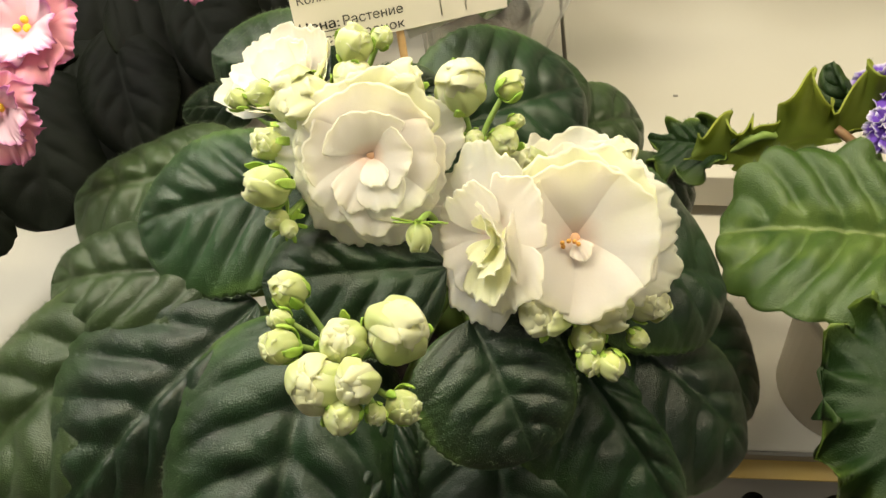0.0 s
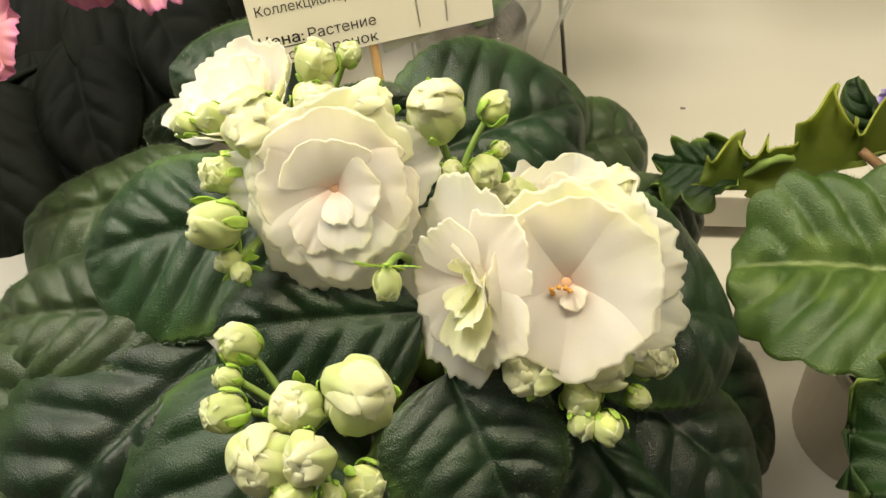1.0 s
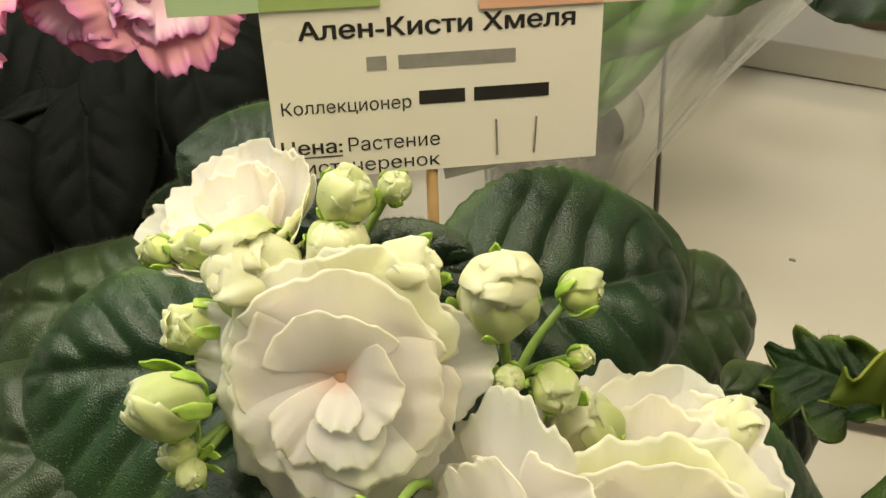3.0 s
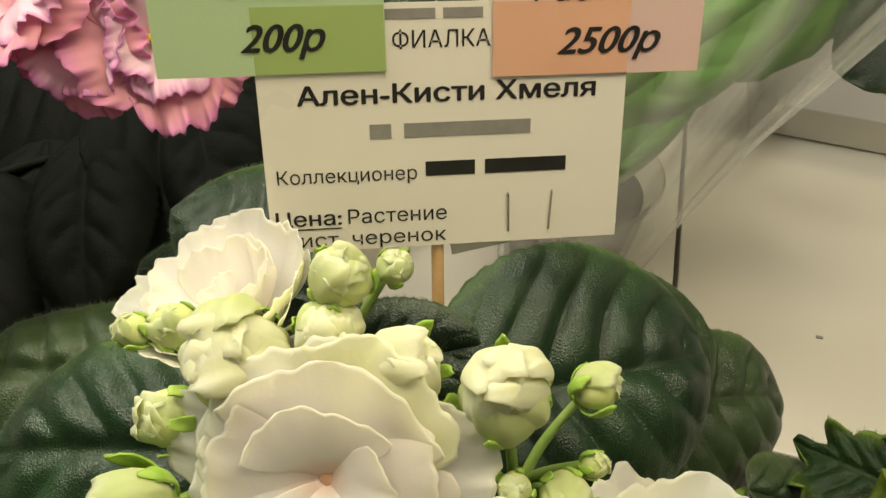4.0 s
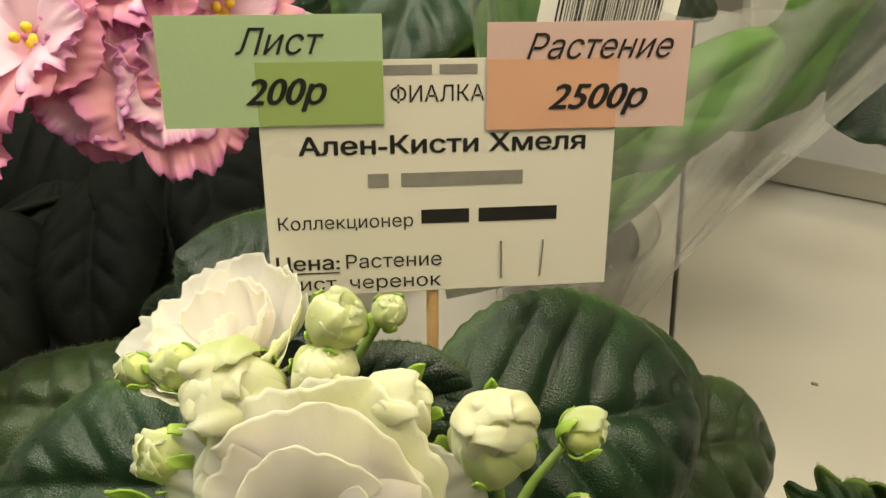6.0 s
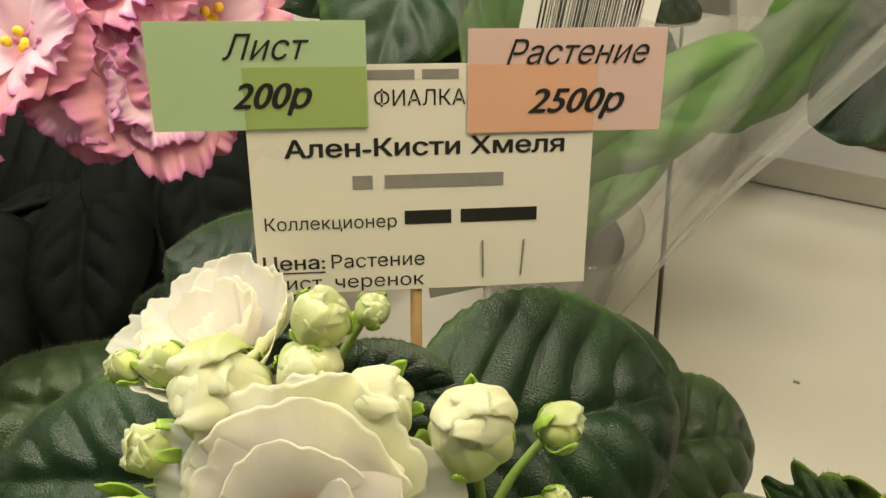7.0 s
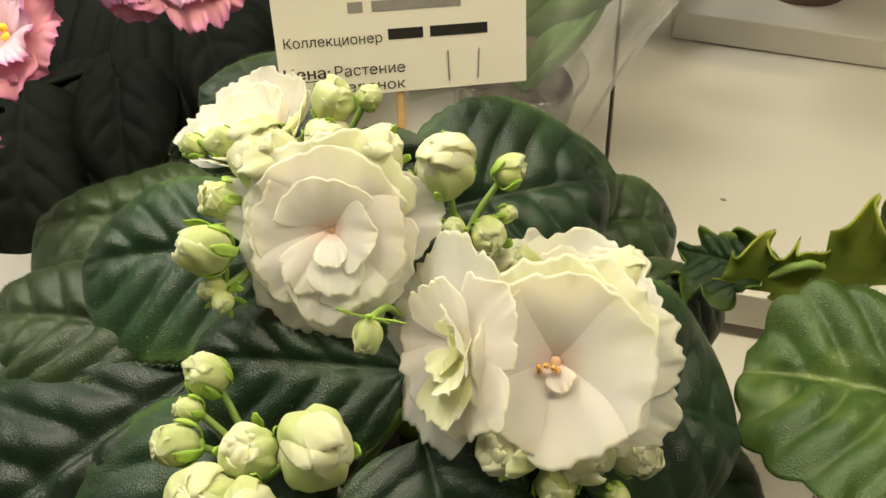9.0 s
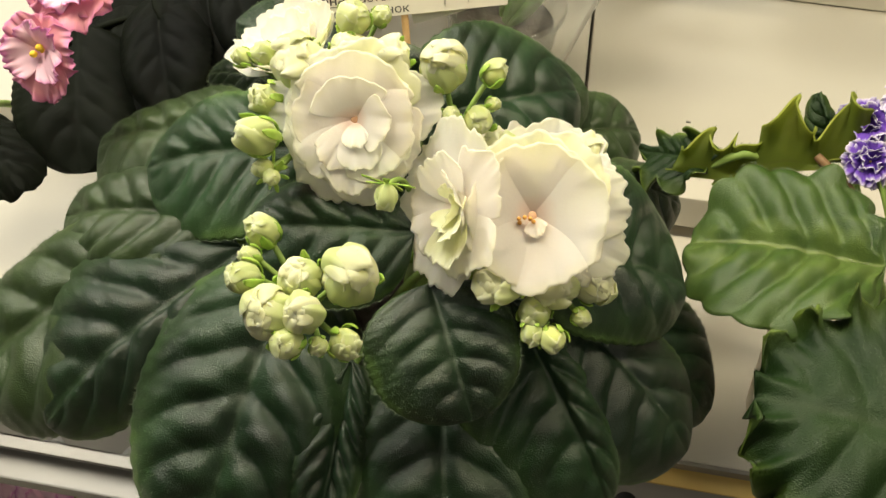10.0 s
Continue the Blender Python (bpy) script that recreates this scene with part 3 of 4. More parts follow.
tagged(box("wall_east", (2.45, -2.15, -0.9), (2.5, 1.6, 1.8), WALL, bevel=0), "plain beige wall", "wall", kind="structure")

# dust specks on the boards
for sx, sy, sr in ((0.172, 0.318, 0.0008), (0.170, 0.306, 0.0007), (0.176, 0.330, 0.0006), (0.181, 0.424, 0.0015), (0.150, 0.296, 0.0006)):
    sz = 0.0431 if sy > 0.411 else 0.0001
    tagged(box("dust_speck", (sx - sr, sy - sr * 0.7, sz), (sx + sr, sy + sr * 0.7, sz + 0.0005), SOIL, bevel=0.0001), "tiny dark crumb of soil on the white board", "speck", group="crumbs on the boards")
speck = tagged(box("dust_speck", (0.1555, 0.4935, 0.0431), (0.1592, 0.4953, 0.0437), GREY_INK, bevel=0), "tiny dark speck of dust on the white board", "speck")

# ---------------------------------------------------------------- main plant
CROWN = Vector((-0.004, 0.252, 0.125))
violet = thing("african_violet", (0.0, 0.252, 0.0), "potted african violet with dark hairy leaves and double white blossoms", "potted plant")
lathe("pot", (0.0, 0.252, 0.0), [(0.0005, 0.001), (0.040, 0.001), (0.052, 0.088), (0.055, 0.088), (0.056, 0.098), (0.053, 0.098)], POT, violet, "cream plastic pot", thick=0.0015)
lathe("soil", (0.0, 0.252, 0.0), [(0.0005, 0.094), (0.025, 0.093), (0.0505, 0.090)], SOIL, violet)
knob("crown", (CROWN.x, CROWN.y, 0.105), (0, 0, 1), 0.016, 1.6, STEM, violet)


def vleaf(*pts, **kw):
    vleaf.n += 1
    return leaf(violet, *pts, stalk_to=CROWN, seed=vleaf.n, fuzz=2400, **kw)


vleaf.n = 0
vleaf((-0.065, 0.267, 0.185), (-0.160, 0.252, 0.170), (-0.119, 0.292, 0.195), (-0.107, 0.215, 0.165))
vleaf((-0.110, 0.291, 0.168), (-0.220, 0.295, 0.135), (-0.162, 0.324, 0.165), (-0.146, 0.244, 0.140), mat=LEAF_OLD)
vleaf((-0.111, 0.234, 0.160), (-0.218, 0.245, 0.130), (-0.176, 0.272, 0.152), (-0.167, 0.204, 0.133), mat=LEAF_OLD)
vleaf((-0.095, 0.218, 0.155), (-0.185, 0.132, 0.100), (-0.196, 0.203, 0.130), (-0.122, 0.148, 0.120))
vleaf((-0.141, 0.229, 0.140), (-0.249, 0.158, 0.085), (-0.244, 0.214, 0.115), (-0.179, 0.125, 0.090), mat=LEAF_OLD)
vleaf((-0.064, 0.205, 0.165), (-0.084, 0.082, 0.100), (-0.133, 0.134, 0.125), (-0.022, 0.161, 0.130))
vleaf((0.010, 0.197, 0.140), (0.032, 0.092, 0.090), (-0.024, 0.125, 0.115), (0.068, 0.142, 0.115))
vleaf((-0.029, 0.173, 0.140), (-0.030, 0.100, 0.100), (-0.050, 0.123, 0.120), (-0.013, 0.136, 0.120))
vleaf((0.004, 0.196, 0.180), (0.033, 0.147, 0.150), (-0.020, 0.160, 0.172), (0.049, 0.176, 0.172))
vleaf((0.040, 0.210, 0.158), (0.102, 0.137, 0.110), (0.035, 0.143, 0.130), (0.089, 0.180, 0.140))
vleaf((0.067, 0.217, 0.150), (0.142, 0.175, 0.105), (0.125, 0.226, 0.125), (0.094, 0.147, 0.115))
vleaf((0.092, 0.245, 0.130), (0.155, 0.205, 0.090), (0.159, 0.239, 0.105), (0.120, 0.193, 0.100))
vleaf((0.051, 0.225, 0.183), (0.131, 0.245, 0.150), (0.095, 0.288, 0.180), (0.083, 0.196, 0.160))
vleaf((0.044, 0.339, 0.150), (0.110, 0.385, 0.125), (0.078, 0.395, 0.145), (0.098, 0.339, 0.115), mat=LEAF_OLD)
vleaf((0.085, 0.323, 0.140), (0.136, 0.333, 0.115), (0.118, 0.347, 0.130), (0.108, 0.300, 0.120), mat=LEAF_OLD)
vleaf((-0.021, 0.292, 0.190), (0.064, 0.349, 0.180), (-0.005, 0.345, 0.215), (0.053, 0.296, 0.165))
vleaf((0.024, 0.347, 0.160), (0.066, 0.372, 0.165), (0.030, 0.388, 0.172), (0.066, 0.346, 0.150), mat=LEAF_OLD)
vleaf((-0.071, 0.318, 0.195), (-0.132, 0.336, 0.206), (-0.112, 0.372, 0.214), (-0.122, 0.322, 0.180))
vleaf((-0.055, 0.292, 0.200), (-0.015, 0.291, 0.225), (-0.032, 0.297, 0.235), (-0.023, 0.278, 0.210))
vleaf((-0.118, 0.343, 0.160), (-0.165, 0.352, 0.150), (-0.148, 0.369, 0.160), (-0.141, 0.337, 0.150))
vleaf((-0.029, 0.229, 0.180), (0.002, 0.257, 0.200), (-0.022, 0.249, 0.200), (-0.003, 0.242, 0.185))
vleaf((-0.007, 0.216, 0.190), (-0.086, 0.205, 0.190), (-0.056, 0.233, 0.202), (-0.049, 0.178, 0.172))

# open double blossoms
HUB_A, HUB_B, HUB_C = Vector((-0.055, 0.262, 0.205)), Vector((0.045, 0.225, 0.178)), Vector((-0.045, 0.165, 0.185))
ROSETTE = [
    (175, 1.42, 0.50, 84, 96, 2.0, WHITE), (22, 1.38, 0.62, 80, 92, 1.8, WHITE), (70, 1.24, 0.85, 76, 86, 1.8, CREAM), (120, 1.16, 0.90, 76, 88, 1.8, WHITE),
    (162, 1.08, 0.80, 78, 92, 1.6, WHITE), (208, 1.14, 0.76, 78, 96, 1.6, WHITE), (250, 1.34, 0.74, 78, 100, 1.5, WHITE), (288, 1.32, 0.76, 76, 98, 1.5, WHITE), (332, 1.12, 0.80, 76, 94, 1.6, WHITE),
    (92, 1.04, 1.05, 66, 78, 1.6, WHITE), (165, 0.94, 0.80, 68, 84, 1.4, WHITE), (228, 1.06, 0.66, 70, 90, 1.3, WHITE), (275, 1.14, 0.56, 70, 90, 1.2, WHITE), (318, 1.00, 0.72, 68, 86, 1.3, WHITE), (12, 0.98, 0.80, 66, 82, 1.5, WHITE),
    (110, 0.70, 0.72, 56, 74, 1.0, WHITE), (246, 0.84, 0.36, 62, 86, 0.7, WHITE), (290, 0.80, 0.42, 60, 84, 0.7, WHITE), (0, 0.62, 0.5, 52, 74, 0.9, WHITE),
    (285, 0.46, 0.24, 44, 70, 0.4, WHITE)]
BOWL = [
    (20, 1.40, 0.62, 78, 96, 1.6, WHITE), (340, 1.46, 0.60, 80, 98, 1.6, WHITE), (60, 1.30, 0.80, 72, 88, 1.4, CREAM), (105, 1.22, 0.80, 70, 84, 1.4, CREAM), (150, 1.18, 0.70, 74, 90, 1.4, WHITE),
    (205, 1.10, 0.66, 78, 96, 1.4, WHITE), (250, 1.26, 0.55, 80, 104, 1.4, WHITE), (300, 1.22, 0.60, 78, 100, 1.4, WHITE),
    (92, 1.08, 0.95, 66, 68, 2.2, WHITE), (20, 1.16, 0.95, 66, 68, 2.2, WHITE), (164, 0.94, 0.90, 66, 68, 2.0, WHITE), (236, 1.00, 0.94, 68, 74, 2.2, WHITE), (308, 1.12, 0.95, 68, 74, 2.2, WHITE),
    (300, 0.34, 0.20, 40, 70, 0.3, WHITE)]
CREST = [
    (150, 1.30, 0.84, 78, 96, 1.7, WHITE), (205, 1.36, 0.86, 78, 92, 1.7, WHITE), (258, 1.46, 0.80, 78, 92, 1.7, WHITE), (100, 1.46, 0.76, 76, 88, 1.7, WHITE), (45, 1.2, 0.75, 72, 82, 1.6, WHITE), (310, 1.2, 0.75, 72, 82, 1.6, WHITE),
    (178, 0.98, 0.78, 72, 86, 1.4, WHITE), (235, 1.02, 0.66, 70, 84, 1.3, WHITE), (120, 0.96, 0.55, 60, 66, 1.0, WHITE), (282, 1.06, 0.50, 60, 64, 0.9, CREAM), (330, 0.85, 0.55, 40, 40, 0.9, CREAM), (40, 0.9, 0.55, 40, 36, 0.9, WHITE),
    (80, 0.55, 0.32, 26, 44, 0.4, CREAM), (262, 0.56, 0.32, 30, 52, 0.4, CREAM), (0, 0.5, 0.4, 14, 20, 0.5, CREAM)]
GOBLET = [
    (180, 1.42, 0.80, 86, 62, 1.3, WHITE), (230, 1.22, 0.92, 84, 34, 1.0, WHITE), (285, 1.18, 0.95, 84, 26, 1.0, WHITE), (340, 1.20, 0.90, 80, 14, 1.0, CREAM), (30, 1.25, 0.90, 74, 20, 1.1, WHITE), (85, 1.25, 0.90, 70, 30, 1.1, WHITE), (135, 1.32, 0.86, 78, 52, 1.2, WHITE),
    (205, 1.0, 0.7, 60, 40, 0.8, WHITE), (265, 0.95, 0.7, 55, 20, 0.7, WHITE), (320, 0.95, 0.66, 46, 10, 0.7, WHITE), (20, 1.0, 0.66, 44, 14, 0.7, WHITE), (110, 0.95, 0.66, 46, 24, 0.7, WHITE), (180, 0.6, 0.4, 26, 20, 0.5, WHITE)]
bloom(violet, (-0.039, 0.237, 0.233), (0.02, -0.78, 0.62), 0.0285, 1, ROSETTE, HUB_A, frill=0.026, fringe=0.003)
heart_f = bloom(violet, (0.044, 0.211, 0.217), (-0.10, -0.66, 0.72), 0.0295, 2, BOWL, HUB_B, frill=0.024, fringe=0.003, neck=0.12)
bloom(violet, (0.010, 0.213, 0.213), (-0.60, -0.62, 0.50), 0.0265, 3, CREST, HUB_B, frill=0.032, edge=0.05, fringe=0.005)
bloom(violet, (0.047, 0.238, 0.206), (0.05, 0.20, 0.95), 0.033, 4, [row for row in GOBLET if row[0] < 190 or row[0] > 345], HUB_B, frill=0.04, edge=0.055, fringe=0.006)
bloom(violet, (-0.077, 0.279, 0.233), (-0.24, -0.02, 0.95), 0.0245, 5, GOBLET, HUB_A, frill=0.035, edge=0.06, fringe=0.006)

for dx, dz in ((-0.0034, 0.0012), (-0.0010, 0.0026), (0.0014, 0.0022), (0.0030, 0.0008), (-0.0028, -0.0012)):
    knob("stamen", (0.0425 + dx, 0.2105, 0.2135 + dz), (-0.1, -0.66, 0.75), 0.0010, 1.5, AMBER, heart_f, seg=10)


def vbud(at, radius, axis, hub, crowded=False, **kw):
    vbud.n += 1
    build = clump if crowded else bud
    return build(violet, at, radius, axis, vbud.n, stalk_from=hub, **kw)


vbud.n = 0
vbud((-0.068, 0.259, 0.241), 0.0142, (-0.2, -0.5, 0.8), HUB_A, crowded=True)
vbud((-0.048, 0.280, 0.255), 0.0085, (0.1, -0.3, 0.9), HUB_A)
vbud((-0.038, 0.291, 0.250), 0.0050, (0.4, -0.3, 0.8), HUB_A)
vbud((-0.048, 0.270, 0.245), 0.0095, (0.1, -0.5, 0.8), HUB_A, crowded=True)
vbud((-0.027, 0.263, 0.250), 0.0095, (0.3, -0.3, 0.9), HUB_A, crowded=True)
vbud((-0.096, 0.261, 0.240), 0.0048, (-0.7, -0.3, 0.6), HUB_A)
vbud((-0.087, 0.265, 0.240), 0.0066, (-0.4, -0.4, 0.8), HUB_A)
vbud((-0.081, 0.246, 0.230), 0.0078, (-0.6, -0.5, 0.5), HUB_A)
vbud((-0.079, 0.224, 0.228), 0.0092, (-0.6, -0.5, 0.6), HUB_A)
vbud((-0.076, 0.218, 0.215), 0.0048, (-0.5, -0.6, 0.4), HUB_A, star=True)
vbud((-0.071, 0.214, 0.214), 0.0040, (0.1, -0.7, 0.3), HUB_A, star=True)
HUB_D = Vector((0.004, 0.262, 0.205))
vbud((-0.004, 0.261, 0.250), 0.0112, (-0.1, -0.3, 0.95), HUB_D, crowded=True)
vbud((0.018, 0.280, 0.235), 0.0064, (0.5, 0.1, 0.8), HUB_D)
vbud((0.015, 0.249, 0.232), 0.0070, (0.3, -0.6, 0.7), HUB_D)
vbud((0.003, 0.247, 0.235), 0.0044, (-0.1, -0.5, 0.8), HUB_D)
vbud((0.020, 0.258, 0.235), 0.0034, (0.8, -0.1, 0.5), HUB_D)
vbud((-0.018, 0.207, 0.220), 0.0056, (0.05, -0.75, -0.5), Vector((-0.01, 0.235, 0.19)), star=True)
vbud((-0.068, 0.188, 0.208), 0.0078, (-0.4, -0.1, 0.9), HUB_C)
vbud((-0.070, 0.176, 0.205), 0.0048, (-0.6, -0.3, 0.7), HUB_C)
vbud((-0.067, 0.161, 0.210), 0.0074, (-0.7, -0.4, 0.5), HUB_C)
vbud((-0.043, 0.160, 0.217), 0.0088, (-0.1, -0.4, 0.9), HUB_C, crowded=True)
vbud((-0.023, 0.165, 0.218), 0.0124, (0.3, -0.4, 0.85), HUB_C, crowded=True)
vbud((-0.050, 0.143, 0.215), 0.0105, (-0.3, -0.6, 0.7), HUB_C, crowded=True)
vbud((-0.036, 0.142, 0.220), 0.0082, (0.0, -0.6, 0.8), HUB_C, crowded=True)
vbud((-0.040, 0.133, 0.212), 0.0066, (-0.1, -0.8, 0.5), HUB_C)
vbud((-0.029, 0.136, 0.208), 0.0042, (0.2, -0.8, 0.5), HUB_C)
vbud((-0.020, 0.141, 0.205), 0.0068, (0.6, -0.6, 0.5), HUB_C)
vbud((0.032, 0.193, 0.191), 0.0110, (-0.2, -0.8, 0.5), HUB_B, crowded=True)
vbud((0.059, 0.196, 0.192), 0.0118, (0.1, -0.8, 0.5), HUB_B, crowded=True)
vbud((0.075, 0.200, 0.192), 0.0100, (0.5, -0.6, 0.5), HUB_B, crowded=True)
vbud((0.052, 0.186, 0.184), 0.0078, (0.0, -0.8, 0.4), HUB_B)
vbud((0.072, 0.186, 0.185), 0.0044, (0.5, -0.7, 0.3), HUB_B)
vbud((0.052, 0.177, 0.180), 0.0054, (0.0, -0.9, 0.2), HUB_B)
vbud((0.061, 0.176, 0.180), 0.0060, (0.3, -0.9, 0.2), HUB_B)
vbud((0.025, 0.250, 0.215), 0.0098, (-0.2, 0.1, 0.9), HUB_B, crowded=True)
vbud((0.065, 0.261, 0.210), 0.0100, (0.4, 0.3, 0.8), HUB_B, crowded=True)

# ---------------------------------------------------------------- neighbour plants
right_violet = thing("african_violet", (0.24, 0.27, 0.0), "neighbouring african violet with scalloped leaves, pale centres with reflections painted in", "potted plant")
lathe("pot", (0.24, 0.27, 0.0), [(0.0005, 0.001), (0.038, 0.001), (0.050, 0.09), (0.053, 0.09), (0.053, 0.098)], POT, right_violet, thick=0.0015)
SC = Vector((0.24, 0.27, 0.10))
leaf(right_violet, (0.216, 0.257, 0.170), (0.128, 0.278, 0.148), (0.165, 0.308, 0.185), (0.143, 0.211, 0.172), LEAF_BRIGHT, teeth=0.0, lobe=0.035, lobes=15, wave=0.04, ruffles=6, quilt=0.075, fuzz=2000, stalk_to=SC, seed=40, power=0.45)
leaf(right_violet, (0.245, 0.150, 0.185), (0.148, 0.172, 0.172), (0.192, 0.222, 0.186), (0.178, 0.110, 0.158), LEAF_CURL, arch=0.05, curl=-0.02, teeth=0.0, lobe=0.06, lobes=23, wave=0.11, ruffles=17, fuzz=1500, stalk_to=SC, seed=41, power=0.42)


def ribbon_leaf(plant, left, right, peaks, rise, drop, mat, stalk_to, label=""):
    """A narrow blade seen edge on: its upper margin curls up into a few fingers, its lower one hangs in small waves."""
    s = np.linspace(0, 1, 90)[:, None]
    v = np.linspace(-1, 1, 33)[None, :]
    p, q = np.array(left), np.array(right)
    mid = p + (q - p) * s[..., None]
    tall = 0.014 * np.clip(s * 7 + 0.1, 0, 1) + rise * sum(h * np.exp(-((s - c) / w) ** 4) for c, w, h in peaks)
    low = drop * np.clip(np.sin(math.pi * np.clip(s * 1.1, 0, 1)), 0.05, 1) * (1 + 0.22 * np.sin(s * 23))
    up = np.where(v > 0, v * tall, v * low)
    back = np.where(v > 0, 0.45 * v * tall + 0.0055 * v ** 3 * np.sin(s * 44 + 1) + 0.003 * v ** 2 * np.sin(s * 71), 0.7 * v * low)
    bow = -0.004 * np.sin(math.pi * s) + 0.0035 * np.exp(-(v / 0.5) ** 2) * np.sin(s * 13)
    pts = mid + np.stack([0.004 * v ** 3 * np.cos(s * 44), back, up + bow], -1)
    blade = sheet("leaf", pts[:, ::-1], 0.0009, mat, plant, label)
    g = Vector(stalk_to)
    tube("petiole", [g, g.lerp(Vector(right), 0.6) + Vector((0, 0, 0.006)), Vector(right) - Vector((0.02, 0.001, 0.003))], (0.003, 0.0024), STEM_RED, blade)
    hairs(pts, (0, -0.5, 0.8), 1500, blade, random.Random(4))
    return blade


ribbon_leaf(right_violet, (0.118, 0.316, 0.158), (0.212, 0.330, 0.173), ((0.12, 0.10, 0.35), (0.58, 0.10, 1.05), (0.90, 0.09, 0.9)), 0.019, 0.009, LEAF_OLIVE, SC, "olive green curled leaf with a red midrib")
leaf(right_violet, (0.137, 0.318, 0.164), (0.104, 0.346, 0.143), (0.122, 0.346, 0.156), (0.120, 0.305, 0.150), LEAF_CURL, arch=0.05, curl=-0.05, teeth=0.0, lobe=0.16, lobes=9, wave=0.10, ruffles=7, fuzz=900, stalk_to=(0.17, 0.330, 0.160), seed=43)
leaf(right_violet, (0.212, 0.335, 0.165), (0.187, 0.352, 0.192), (0.181, 0.345, 0.178), (0.199, 0.338, 0.182), LEAF_CURL, arch=0.1, curl=0.2, wave=0.02, stalk_to=SC, seed=44)
TUFT = [(6, 1.0, 0.6, 66, 92), (5, 0.8, 0.5, 40, 66), (4, 0.55, 0.4, 15, 40)]
for at, ax, r in [((0.214, 0.340, 0.188), (-0.3, -0.6, 0.7), 0.016), ((0.216, 0.320, 0.178), (-0.2, -0.8, 0.5), 0.015), ((0.232, 0.345, 0.200), (0.1, -0.5, 0.8), 0.016)]:
    blossom(right_violet, at, ax, r, int(at[0] * 3000), TUFT, [PURPLE], SC + Vector((0, 0.02, 0.04)), YELLOW, frill=0.10, edge=0.05, fringe=0.03, label="purple blossom with white frilled rims")

pinkplant = thing("african_violet", (-0.22, 0.46, 0.043), "african violet with frilled pink blossoms and dark leaves, shade put into their colour", "potted plant")
lathe("pot", (-0.22, 0.46, 0.043), [(0.0005, 0.001), (0.034, 0.001), (0.045, 0.06), (0.047, 0.07)], BROWN_POT, pinkplant, thick=0.0015)
PC = Vector((-0.22, 0.46, 0.10))
FRILL = [(5, 1.1, 0.74, 66, 92), (4, 0.85, 0.55, 52, 74)]
for at, ax, r in [((-0.150, 0.383, 0.241), (0.35, -0.6, 0.6), 0.029), ((-0.178, 0.374, 0.240), (0.0, -0.80, 0.5), 0.027), ((-0.200, 0.374, 0.256), (-0.1, -0.6, 0.8), 0.033),
                  ((-0.221, 0.334, 0.219), (-0.1, -0.5, 0.8), 0.028), ((-0.230, 0.298, 0.195), (-0.1, -0.8, 0.4), 0.023), ((-0.142, 0.415, 0.258), (0.3, -0.4, 0.8), 0.030),
                  ((-0.170, 0.410, 0.275), (0.0, -0.5, 0.8), 0.032)]:
    # stalks take the same shade-darkened colour as the leaves
    core = blossom(pinkplant, at, ax, r, int(abs(at[0]) * 1000), FRILL, [PINK, PINK_RIM], Vector(at) + Vector((0.0, 0.028, -0.016)), YELLOW, frill=0.09, edge=0.04, fringe=0.022, ruffle=0.05, stem=LEAF_SHADED)
    nrm = Vector(ax).normalized()
    for k in range(2):
        side_v = nrm.orthogonal().normalized() * (0.0028 * (1 - 2 * k))
        knob("stamen", Vector(at) + nrm * r * 0.02 + side_v, nrm, 0.0020, 1.1, YELLOW, core, seg=10)


# blades and petioles here carry their shade in the base colour
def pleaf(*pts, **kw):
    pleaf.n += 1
    return leaf(pinkplant, *pts, mat=LEAF_SHADED, stalk=LEAF_SHADED, stalk_to=PC, seed=70 + pleaf.n, quilt=0.022, **kw)


pleaf.n = 0
pleaf((-0.224, 0.424, 0.150), (-0.193, 0.346, 0.120), (-0.241, 0.387, 0.135), (-0.176, 0.386, 0.140))
pleaf((-0.226, 0.448, 0.160), (-0.138, 0.439, 0.130), (-0.183, 0.472, 0.150), (-0.181, 0.395, 0.135))
pleaf((-0.224, 0.436, 0.150), (-0.132, 0.407, 0.120), (-0.165, 0.461, 0.140), (-0.182, 0.376, 0.120))
pleaf((-0.218, 0.470, 0.145), (-0.187, 0.359, 0.105), (-0.231, 0.402, 0.120), (-0.155, 0.422, 0.120))
pleaf((-0.274, 0.400, 0.135), (-0.247, 0.311, 0.090), (-0.300, 0.337, 0.110), (-0.214, 0.340, 0.095))
pleaf((-0.195, 0.474, 0.165), (-0.148, 0.394, 0.140), (-0.199, 0.428, 0.150), (-0.125, 0.431, 0.150))
pleaf((-0.258, 0.433, 0.130), (-0.224, 0.340, 0.090), (-0.280, 0.378, 0.110), (-0.190, 0.380, 0.105))
pleaf((-0.215, 0.500, 0.150), (-0.110, 0.500, 0.120), (-0.165, 0.540, 0.140), (-0.160, 0.450, 0.115))
pleaf((-0.215, 0.490, 0.140), (-0.120, 0.465, 0.095), (-0.150, 0.510, 0.110), (-0.170, 0.420, 0.100))
pleaf((-0.250, 0.500, 0.150), (-0.340, 0.440, 0.120), (-0.320, 0.500, 0.140), (-0.270, 0.420, 0.120))
pleaf((-0.220, 0.520, 0.150), (-0.170, 0.610, 0.140), (-0.240, 0.580, 0.150), (-0.150, 0.560, 0.140))
pleaf((-0.250, 0.520, 0.150), (-0.300, 0.600, 0.140), (-0.320, 0.530, 0.150), (-0.240, 0.590, 0.140))
